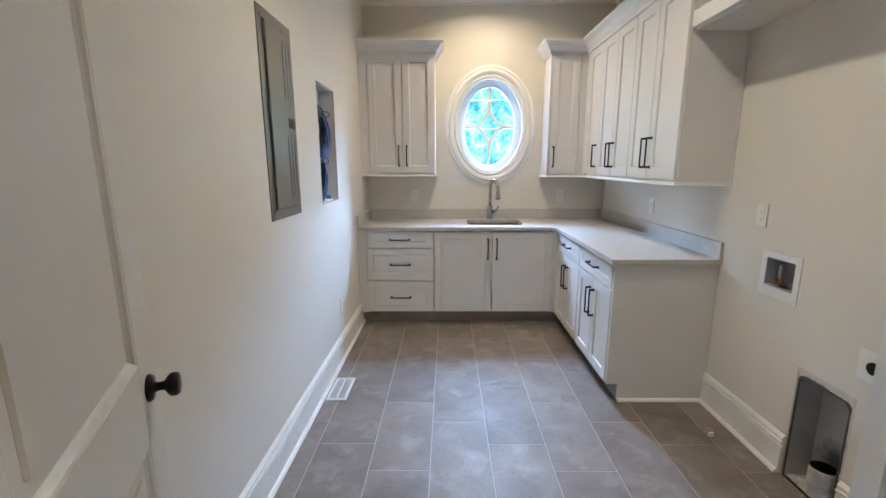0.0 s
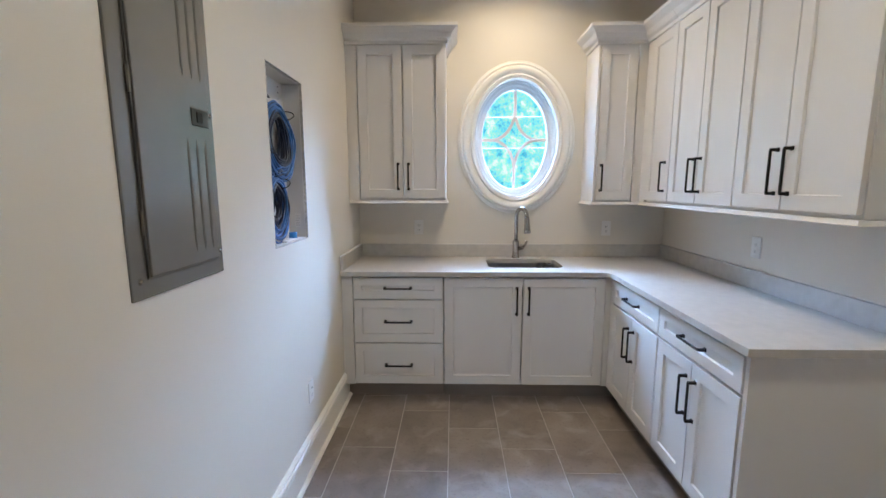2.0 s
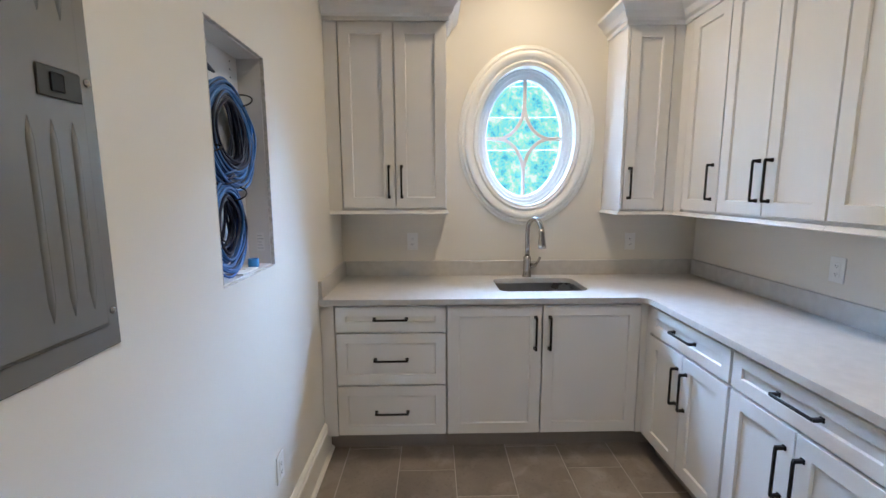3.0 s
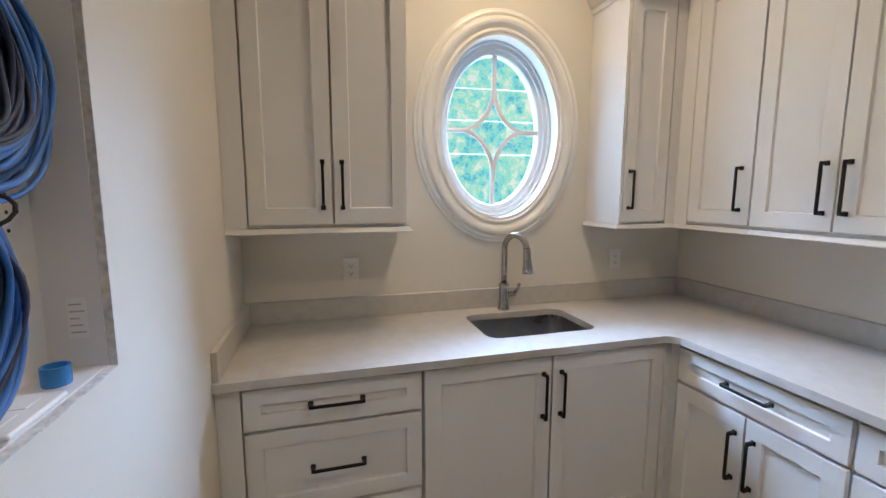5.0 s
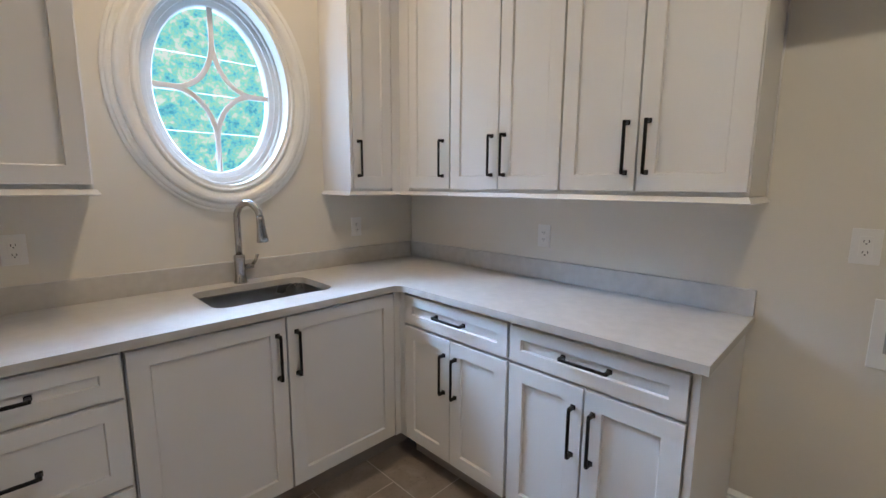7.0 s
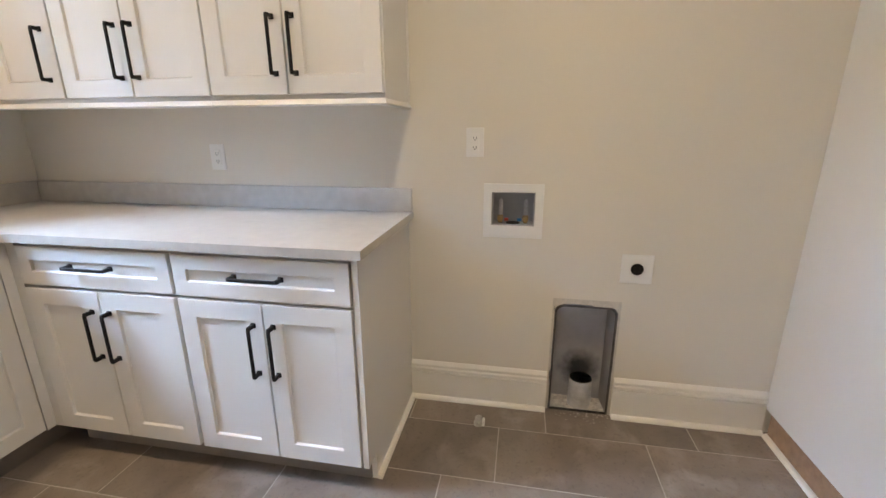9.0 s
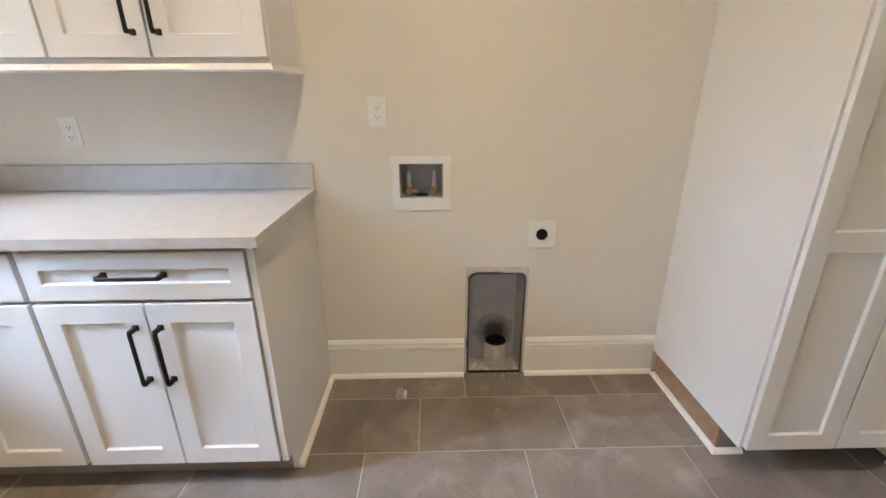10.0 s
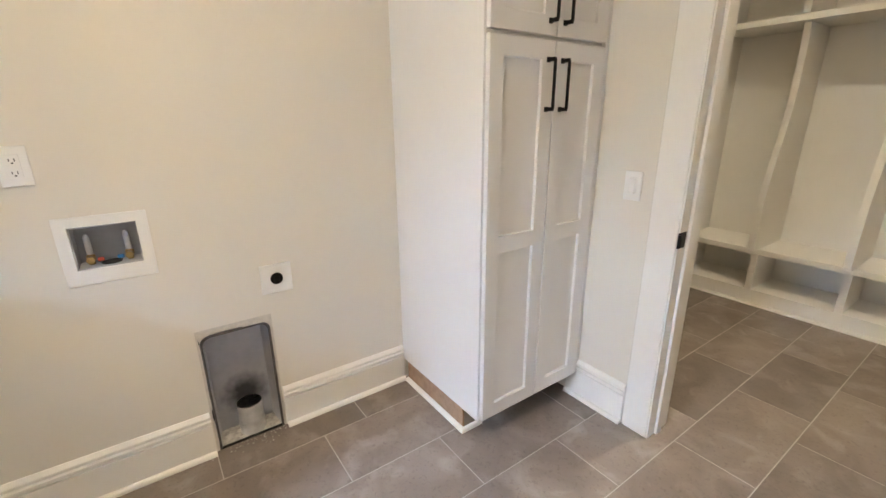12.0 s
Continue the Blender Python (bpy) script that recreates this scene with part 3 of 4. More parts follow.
def sink():
    s = thing("sink", (SX, SY, CT - 0.2), "undermounted brushed stainless steel sink with rounded corners", "sink")
    bm = bmesh.new()
    lv = [(0.022, 0.0, 0.06), (0.004, 0.0, 0.06), (0.004, -0.004, 0.06), (-0.002, -0.16, 0.055), (-0.02, -0.185, 0.05), (-0.06, -0.195, 0.03)]
    rings = []
    for grow, dz, r in lv:
        rings.append([bm.verts.new((x, y, CT - 0.0015 + dz)) for x, y in rounded(SX, SY, SA + grow, SB + grow, r)])
    for a, b in zip(rings, rings[1:]):
        for k in range(len(a)):
            bm.faces.new((a[k], a[(k + 1) % len(a)], b[(k + 1) % len(a)], b[k]))
    bm.faces.new(rings[-1])
    part("bowl", bm, M_STEEL, s, smooth=True)
    part("drain", lathe(bmesh.new(), (SX, SY + 0.03, CT - 0.1955), [(0.045, 0), (0.045, 0.002), (0.038, 0.003), (0.034, 0.001), (0.01, 0.001)]), M_CHROME, s, "round chrome drain", smooth=True)


sink()


def faucet():
    x, y, z = 0.243, 4.098, CT + 0.03
    f = thing("faucet", (x, y, z), "polished nickel pull-down gooseneck faucet with a side lever", "faucet")
    part("base", lathe(bmesh.new(), (x, y, z), [(0.031, 0), (0.031, 0.006), (0.027, 0.012), (0.0245, 0.05), (0.024, 0.10), (0.0265, 0.125), (0.026, 0.135), (0.018, 0.142)]), M_CHROME, f, smooth=True)
    dx, dy = 0.42, -0.907
    R = 0.071
    top = z + 0.318
    pts = [(x, y, z + 0.13), (x, y, z + 0.2), (x, y, z + 0.27)]
    for k in range(0, 13):
        a = radians(180 - 172 * k / 12)
        o = R + R * math.cos(a)
        pts.append((x + dx * o, y + dy * o, top + R * 1.05 * math.sin(a)))
    part("neck", tube(bmesh.new(), pts, 0.0155, 16), M_CHROME, f, smooth=True)
    o = 2 * R
    hx, hy = x + dx * o, y + dy * o
    q = [(hx + dx * a, hy + dy * a, top + b) for a, b in ((-0.001, 0.012), (0.001, -0.004), (0.003, -0.03), (0.007, -0.075), (0.009, -0.105), (0.0095, -0.11))]
    part("spray_head", tube(bmesh.new(), q, [0.0178, 0.019, 0.0185, 0.0235, 0.0275, 0.022], 18), M_CHROME, f, smooth=True)
    lever = part("valve", tube(bmesh.new(), [(x + 0.015, y, z + 0.075), (x + 0.045, y - 0.002, z + 0.078), (x + 0.062, y - 0.004, z + 0.080)], [0.014, 0.0155, 0.0145], 14), M_CHROME, f, smooth=True)
    part("lever", tube(bmesh.new(), [(x + 0.058, y - 0.004, z + 0.082), (x + 0.074, y - 0.008, z + 0.105), (x + 0.084, y - 0.010, z + 0.135)], [0.0095, 0.008, 0.0085], 12), M_CHROME, lever, smooth=True)


faucet()

# wall cabinets
U0, U1 = 1.362, 2.452                # bottom and top of the wall cabinets
CC = [(0.0, 2.440), (0.012, 2.440), (0.014, 2.462), (0.03, 2.475), (0.045, 2.505), (0.072, 2.530), (0.080, 2.536), (0.080, 2.556), (0, 2.556)]
RAIL = [(-0.02, U0 - 0.023), (0.012, U0 - 0.023), (0.016, U0 - 0.019), (0.012, U0 - 0.013), (0.006, U0 - 0.0015), (-0.02, U0 - 0.0015)]


def wall_cab_left():
    c = thing("wall_cabinet", (-0.62, 4.0, U0), "white two-door shaker wall cabinet with a crown, beside the window", "cabinet", "wall cabinets")
    y = 3.853
    F = Face("y", y)
    part("body", B(W + 0.001, -0.303, y + 0.022, N - 0.001, U0 + 0.014, U1), M_CAB, c)
    part("filler", B(W + 0.001, -0.925, y + 0.003, y + 0.022, U0 + 0.014, U1), M_CAB, c)
    leaf(F, c, "cabinet_door", -0.921, -0.607, U0 + 0.026, U1 - 0.012, hnd=(-0.644, 1.545, VB, True))
    leaf(F, c, "cabinet_door", -0.605, -0.306, U0 + 0.026, U1 - 0.012, hnd=(-0.570, 1.545, VB, True))
    part("crown", sweep(bmesh.new(), [(W + 0.002, y + 0.005), (-0.303, y + 0.005), (-0.303, N - 0.001)], CC, -1), M_CAB, c)
    part("light_rail", sweep(bmesh.new(), [(W + 0.002, y + 0.01), (-0.303, y + 0.01), (-0.303, N - 0.001)], [(o, z + 0.014) for o, z in RAIL], -1), M_CAB, c)


def wall_cab_corner():
    c = thing("wall_cabinet", (0.95, 4.03, U0), "narrow white shaker wall cabinet in the corner beside the window", "cabinet", "wall cabinets")
    y = 3.888
    F = Face("y", y)
    part("body", B(0.755, 1.109, y + 0.022, N - 0.001, U0, U1), M_CAB, c)
    leaf(F, c, "cabinet_door", 0.772, 1.030, U0 + 0.012, U1 - 0.012, hnd=(0.805, 1.533, VB, True))
    part("filler", B(1.033, 1.109, y + 0.003, y + 0.0215, U0, U1), M_CAB, c)
    part("face_frame", B(0.755, 0.770, y + 0.003, y + 0.0215, U0, U1), M_CAB, c)
    part("crown", sweep(bmesh.new(), [(0.755, N - 0.001), (0.755, y + 0.005), (1.095, y + 0.005)], CC, -1), M_CAB, c)
    part("light_rail", sweep(bmesh.new(), [(0.755, N - 0.001), (0.755, y + 0.01), (1.099, y + 0.01)], RAIL, -1), M_CAB, c)


def wall_cabs_side():
    x = 1.088
    F = Face("x", x)
    for y0, y1, cuts, hs in ((3.490, 3.81, [], [3.538]), (2.862, 3.488, [3.180], [3.216, 3.144]), (2.213, 2.860, [2.556], [2.594, 2.520])):
        n = "two-door" if cuts else "single-door"
        c = thing("wall_cabinet", (1.28, (y0 + y1) / 2, U0), f"white {n} shaker wall cabinet over the worktop", "cabinet", "wall cabinets")
        yb = 3.908 if not cuts else y1
        part("body", B(x + 0.022, E - 0.001, y0, yb, U0, U1), M_CAB, c)
        us = [y0, *cuts, y1]
        for (a, b), h in zip(list(zip(us, us[1:]))[::-1], hs):
            leaf(F, c, "cabinet_door", a, b, U0 + 0.012, U1 - 0.012, hnd=(h, 1.533, VB, True))
        if y0 < 2.3:
            part("light_rail", sweep(bmesh.new(), [(x + 0.01, y1), (x + 0.01, y0 + 0.003), (E - 0.001, y0 + 0.003)], RAIL, -1), M_CAB, c)
            part("crown", sweep(bmesh.new(), [(x + 0.005, y1), (x + 0.005, y0), (E - 0.001, y0)], CC, -1), M_CAB, c)
            part("end_scribe", B(E - 0.012, E - 0.001, y0 - 0.006, y0 - 0.0005, U0, 2.15), M_CAB, c)
        else:
            top = y1 if cuts else 3.893
            part("light_rail", sweep(bmesh.new(), [(x + 0.01, top), (x + 0.01, y0)], RAIL, -1), M_CAB, c)
            part("crown", sweep(bmesh.new(), [(x + 0.005, top), (x + 0.005, y0)], CC, -1), M_CAB, c)
        if not cuts:
            part("filler", B(x + 0.003, x + 0.0215, 3.813, 3.890, U0, U1), M_CAB, c)


wall_cab_left()
wall_cab_corner()
wall_cabs_side()

# shelf over the machines
sh = thing("wall_shelf", (1.3, 1.45, 2.152), "thick white painted shelf spanning between wall cabinet and tall cabinet", "shelf")
part("board", B(1.10, E - 0.001, 0.70, 2.2045, 2.165, 2.245, bev=0.002), M_CAB, sh)
part("underside_panel", B(1.125, E - 0.001, 0.70, 2.2045, 2.152, 2.1645), M_CAB, sh)


def tall_cabinet():
    x, y0, y1, ym = 0.783, 0.087, 0.682, 0.372
    F = Face("x", x)
    c = thing("tall_cabinet", (1.1, 0.38, 0), "tall white shaker utility cabinet with paired panelled doors", "cabinet")
    part("body", B(x + 0.022, E - 0.001, S + 0.003, y1 - 0.002, 0.125, 2.50), M_CAB, c)
    part("side_panel", B(x + 0.022, E - 0.0015, y1 - 0.0015, y1 + 0.004, 0.118, 2.50), M_CAB, c)
    part("filler", B(x + 0.003, x + 0.022, S + 0.003, y0 - 0.002, 0.125, 2.50), M_CAB, c)
    part("toe_kick", B(0.915, 0.930, S + 0.003, y1 - 0.014, 0, 0.125), M_TOE_SHADED, c)
    part("toe_side", B(0.915, E - 0.036, y1 - 0.013, y1 - 0.003, 0, 0.1245), M_RAWMDF, c, "unpainted brown fibreboard strip")
    part("shoe_moulding", sweep(bmesh.new(), [(E - 0.036, y1 - 0.0025), (0.910, y1 - 0.0025), (0.910, y1 - 0.10)], [(o - 0.016, z) for o, z in QR], -1), M_TRIM, c)
    for a, b, h in ((y0, ym, ym - 0.037), (ym, y1, ym + 0.037)):
        leaf(F, c, "cabinet_door", a, b, 0.127, 1.584, 0.062, mids=((0.845, 0.907),), hnd=(h, 1.435, 0.165, True))
        leaf(F, c, "cabinet_door", a, b, 1.592, 2.44, 0.062, hnd=(h, 1.722, 0.165, True))
    part("crown", sweep(bmesh.new(), [(E - 0.001, y1 + 0.004), (x + 0.003, y1 + 0.004), (x + 0.003, S + 0.003)], [(o, z - 0.002) for o, z in CC], -1), M_CAB, c)


tall_cabinet()


# ---- the oval window ----
def oval_ring(bm, prof, n=96):
    """Oval moulding: prof of (growth from the opening, y)."""
    rings = [[bm.verts.new(p) for p in oval(WA + g, WH + g, y, n)] for g, y in prof]
    m = len(rings)
    for i in range(m):
        a, b = rings[i], rings[(i + 1) % m]
        for k in range(n):
            bm.faces.new((a[k], a[(k + 1) % n], b[(k + 1) % n], b[k]))
    return bm


def window():
    w = thing("window_1", (WX, N, WZ - WH), "white oval window with curved diamond glazing bars", "window", kind="structure")
    part("casing", oval_ring(bmesh.new(), [(0.0, N), (0.0, N - 0.018), (0.004, N - 0.023), (0.010, N - 0.024), (0.016, N - 0.020), (0.019, N - 0.013), (0.024, N - 0.013), (0.030, N - 0.020), (0.042, N - 0.029), (0.056, N - 0.033), (0.067, N - 0.031), (0.074, N - 0.024), (0.077, N - 0.015), (0.083, N - 0.015), (0.090, N - 0.019), (0.098, N - 0.017), (0.103, N - 0.010), (0.110, N - 0.009), (0.115, N - 0.006), (0.116, N)]), M_TRIM, w, "stepped white oval casing")
    part("reveal", oval_ring(bmesh.new(), [(0.0005, N - 0.015), (-0.014, N - 0.015), (-0.014, N + 0.07), (0.0005, N + 0.07)]), M_TRIM, w)
    part("window_frame", oval_ring(bmesh.new(), [(-0.0145, N + 0.056), (-0.026, N + 0.056), (-0.029, N + 0.066), (-0.050, N + 0.068), (-0.052, N + 0.074), (-0.074, N + 0.080), (-0.080, N + 0.088), (-0.080, N + 0.13), (-0.0145, N + 0.13)]), M_VINYL, w)
    ga, gb, gy = WA - 0.074, WH - 0.074, N + 0.094
    bm = bmesh.new()
    f0 = [bm.verts.new(p) for p in oval(ga, gb, gy - 0.003)]
    f1 = [bm.verts.new(p) for p in oval(ga, gb, gy + 0.003)]
    bm.faces.new(f0)
    bm.faces.new(f1[::-1])
    for k in range(96):
        bm.faces.new((f0[k], f0[(k + 1) % 96], f1[(k + 1) % 96], f1[k]))
    pane = part("pane", bm, M_GLASS, w)
    pane.visible_shadow = False
    na, nb = 0.182, 0.235
    y = gy - 0.006

    def flat(bm):
        for v in bm.verts:
            v.co.y = y + (v.co.y - y) * 0.2
        return bm
    for sx, sz in ((1, 1), (-1, 1), (-1, -1), (1, -1)):
        pts = [(WX + sx * na * (1 - math.cos(radians(t))), y, WZ + sz * nb * (1 - math.sin(radians(t)))) for t in range(0, 91, 6)]
        part("glazing_bar", flat(tube(bmesh.new(), pts, 0.0125, 8)), M_BAR, w)
    for sx in (1, -1):
        part("glazing_bar", flat(tube(bmesh.new(), [(WX + sx * (na - 0.012), y, WZ), (WX + sx * (ga - 0.001), y, WZ)], 0.0130, 8)), M_BAR, w)
        part("glazing_bar", flat(tube(bmesh.new(), [(WX, y, WZ + sx * (nb - 0.012)), (WX, y, WZ + sx * (gb - 0.001))], 0.0130, 8)), M_BAR, w)


window()

# ---- west wall: breaker panel, media niche, outlet, floor vent ----
def breaker_panel():
    y0, y1, z0, z1 = 1.722, 2.118, 1.205, 2.145
    F = Face("X", W)
    p = thing("breaker_panel", (W, 1.92, z0), "grey enamelled steel breaker panel set flush in the wall, door closed", "breaker panel")
    bm = bmesh.new()
    F.box(bm, y0, y1, z0, z1, -0.02, 0.006, bev=0.002)
    part("cover", bm, M_PANEL, p)
    bm = bmesh.new()
    a, b, c, d = y0 + 0.058, y1 - 0.036, z0 + 0.05, z1 - 0.05
    F.box(bm, a - 0.006, b + 0.006, c - 0.006, d + 0.006, 0.005, 0.009, bev=0.0015)
    part("door_surround", bm, M_PANEL, p)
    bm = bmesh.new()
    F.box(bm, a, b, c, d, 0.008, 0.0155, bev=0.003, seg=2)
    dr = part("panel_door", bm, M_PANEL, p)
    for k in range(3):
        u = b - 0.030 - k * 0.041
        for s0, s1 in ((c + 0.035, 1.615), (1.775, d - 0.035)):
            bm = bmesh.new()
            tube(bm, [F.pt(u, s0, 0.0125), F.pt(u, s0 + 0.035, 0.0105), F.pt(u, s1 - 0.035, 0.0105), F.pt(u, s1, 0.0125)], [0.003, 0.009, 0.009, 0.003], 12)
            part("pressed_rib", bm, M_PANEL, dr, smooth=True)
    bm = bmesh.new()
    F.box(bm, b - 0.090, b - 0.006, 1.648, 1.697, 0.0152, 0.0185, bev=0.002)
    part("latch_plate", bm, M_PANELDARK, dr)
    bm = bmesh.new()
    F.box(bm, b - 0.068, b - 0.042, 1.658, 1.688, 0.0182, 0.0205, bev=0.002)
    part("latch_slide", bm, M_BLACK, dr, "black sliding latch")
    for zz in (1.72 - 0.33, 1.72, 1.72 + 0.33):
        part("hinge", tube(bmesh.new(), [F.pt(a - 0.008, zz - 0.03, 0.0105), F.pt(a - 0.008, zz + 0.03, 0.0105)], 0.005, 8), M_PANEL, p)
    part("hinge_seam", tube(bmesh.new(), [F.pt(a - 0.006, c, 0.0095), F.pt(a - 0.006, d, 0.0095)], 0.0020, 6), M_PANELDARK, p)
    for u, z in ((y0 + 0.028, z0 + 0.045), (y1 - 0.014, z0 + 0.07), (y1 - 0.014, 1.69), (y0 + 0.028, z1 - 0.045), (y1 - 0.014, z1 - 0.07)):
        part("screw", lathe(bmesh.new(), F.pt(u, z, 0.0055), [(0.0075, 0), (0.0075, 0.0015), (0.005, 0.004), (0.001, 0.0045)], "x", 12), M_CHROME, p, "bright screw head", smooth=True)


breaker_panel()


def niche():
    y0, y1, z0, z1 = NI
    d = 0.095
    t = thing("media_enclosure", (W - 0.05, (y0 + y1) / 2, z0), "open white metal media enclosure recessed in the wall", "enclosure")
    part("back_plate", B(W - d - 0.006, W - d, y0 + 0.001, y1 - 0.001, z0 + 0.001, z1 - 0.001), M_NICHE, t)
    e = 0.0045
    for nm, q in (("side_plate", (y0 + 0.0012, y0 + e, z0 + e, z1 - e)), ("side_plate", (y1 - e, y1 - 0.0012, z0 + e, z1 - e)), ("bottom_plate", (y0 + 0.0012, y1 - 0.0012, z0 + 0.0012, z0 + e)), ("top_plate", (y0 + 0.0012, y1 - 0.0012, z1 - e, z1 - 0.0012))):
        part(nm, B(W - d, W - 0.012, *q), M_NICHE, t)
    rng = random.Random(4)
    # ragged cut edge of the wallboard
    bm = bmesh.new()
    for a, b, ax in ((y0, y1, "b"), (y0, y1, "t"), (z0, z1, "l"), (z0, z1, "r")):
        u = a
        while u < b - 0.01:
            ln = min(rng.uniform(0.01, 0.05), b - u)
            w = rng.uniform(0.0008, 0.0032)
            if ax == "b":
                box(bm, W - 0.012, W + 0.0012, u, u + ln, z0 - w, z0 + 0.001)
            elif ax == "t":
                box(bm, W - 0.012, W + 0.0012, u, u + ln, z1 - 0.001, z1 + w * 0.6)
            elif ax == "l":
                box(bm, W - 0.012, W + 0.0012, y0 - w * 0.6, y0 + 0.001, u, u + ln)
            else:
                box(bm, W - 0.012, W + 0.0012, y1 - 0.001, y1 + w * 0.6, u, u + ln)
            u += ln
    part("cut_edge", bm, M_RAW, t, "ragged torn wallboard edge")
    for k in range(26):
        part("mounting_hole", lathe(bmesh.new(), (W - d + 0.0005, y1 - 0.06, z0 + 0.05 + k * 0.0275), [(0.0032, 0), (0.0032, 0.0008), (0.001, 0.0009)], "x", 8), M_FLATBLACK, t)

    def coil(cy, cz, ry, rz, turns, label, seed, lean):
        """Turns of cable hung in a bundle: dark ones inside, blue ones outside and slack at the foot."""
        r2 = random.Random(seed)
        c = thing("cable_coil", (W - 0.06, cy, cz - rz), label, "cable", "coiled cables")
        for k in range(turns):
            f = k / (turns - 1)
            q = 0.36 + 0.64 * f ** 0.7 + r2.uniform(-0.03, 0.03)
            sy, sz = ry * q, rz * (0.52 + 0.48 * f ** 0.7 + r2.uniform(-0.025, 0.025))
            ox = -0.040 + 0.050 * r2.random()
            oz = -0.028 * f * r2.random()
            ph, amp = r2.uniform(0, 6.3), r2.uniform(0.002, 0.006)
            pts = []
            for i in range(37):
                a = 2 * math.pi * i / 36
                top = max(0.0, math.sin(a)) ** 2
                y = cy + sy * math.cos(a) * (1 - 0.30 * top) + lean * math.sin(a) + amp * math.sin(3 * a + ph)
                z = cz + oz + sz * math.sin(a) + amp * math.cos(2 * a + ph)
                pts.append((W - 0.040 + ox * (1 - 0.6 * top) + amp * math.sin(2 * a + ph), min(max(y, y0 + 0.008), y1 - 0.012), z))
            mt = M_NAVY if f < 0.36 or k % 7 == 5 else M_BLUE
            part("strand", tube(bmesh.new(), pts, 0.0042, 8, caps=False), mt, c, smooth=True)
        for a in (0.9, 3.6):
            y, z = cy + ry * 0.85 * math.cos(a), cz + rz * 0.88 * math.sin(a)
            part("tie", tube(bmesh.new(), [(W - 0.048 + 0.046 * math.cos(t), y + 0.030 * math.sin(t) * math.cos(a), z + 0.030 * math.sin(t) * math.sin(a)) for t in (2 * math.pi * i / 16 for i in range(17))], 0.0028, 6, caps=False), M_FLATBLACK, c, "black cable tie", smooth=True)
        return c

    coil(y0 + 0.196, 1.690, 0.186, 0.168, 50, "large hanging coil of blue and black network cable", 3, -0.012)
    coil(y0 + 0.136, 1.392, 0.126, 0.140, 38, "smaller hanging coil of blue network cable", 8, 0.006)
    knot = thing("cable_tie", (W - 0.055, y0 + 0.15, 1.53), "dark bundle of cable ends tied between the coils", "cable")
    r3 = random.Random(12)
    for k in range(12):
        a = r3.uniform(-0.5, 0.9)
        p0 = Vector((W - 0.05 + r3.uniform(-0.02, 0.02), y0 + 0.12, 1.535 + r3.uniform(-0.02, 0.02)))
        pts = [p0 + Vector((0.01 * math.sin(i), 0.024 * i, 0.012 * math.sin(0.7 * i + a) - 0.005 * i * max(a, 0))) for i in range(5)]
        part("strand", tube(bmesh.new(), pts, 0.004, 7), M_NAVY if k % 3 else M_BLUE, knot, smooth=True)
    hang = thing("hanging_cable", (W - 0.06, y0 + 0.12, 1.88), "dark cables running up to the enclosure's side", "cable")
    for k in range(4):
        pts = [(W - 0.06 + 0.006 * k, y0 + 0.006, 1.93 - 0.01 * k), (W - 0.055, y0 + 0.05, 1.90), (W - 0.05, y0 + 0.11 + 0.01 * k, 1.86)]
        part("strand", tube(bmesh.new(), pts, 0.004, 7), M_NAVY, hang, smooth=True)
    cap = thing("conduit_end", (W - 0.05, y1 - 0.085, z0 + 0.004), "short bright blue plastic conduit end", "conduit")
    bm = lathe(bmesh.new(), (W - 0.05, y1 - 0.075, z0 + 0.003), [(0.018, 0), (0.019, 0.004), (0.019, 0.032), (0.0155, 0.032), (0.0155, 0.006), (0.004, 0.006)], "z", 24)
    st = part("sticker", B(W - 0.062, W - 0.034, y1 - e - 0.0006, y1 - e + 0.0002, z0 + 0.055, z0 + 0.125), M_LABEL, t, "small printed label with illegible lines")
    for k in range(5):
        part("print_line", B(W - 0.059, W - 0.037 - 0.004 * (k % 3), y1 - e - 0.0012, y1 - e - 0.0005, z0 + 0.064 + 0.012 * k, z0 + 0.0665 + 0.012 * k), M_BOXGREY, st)
    part("sleeve", bm, M_CYAN, cap, smooth=False)
    wp = thing("spare_wall_plate", (W - 0.045, y1 - 0.18, z0 + 0.004), "loose white data wall plate lying in the enclosure", "wall plate")
    part("plate", B(W - 0.085, W - 0.014, y1 - 0.245, y1 - 0.12, z0 + 0.0045, z0 + 0.012, bev=0.002), M_PLASTIC, wp)
    for k in range(2):
        part("jack", B(W - 0.065, W - 0.035, y1 - 0.225 + 0.05 * k, y1 - 0.19 + 0.05 * k, z0 + 0.0118, z0 + 0.0135, bev=0.0008), M_PLASTIC, wp)


niche()


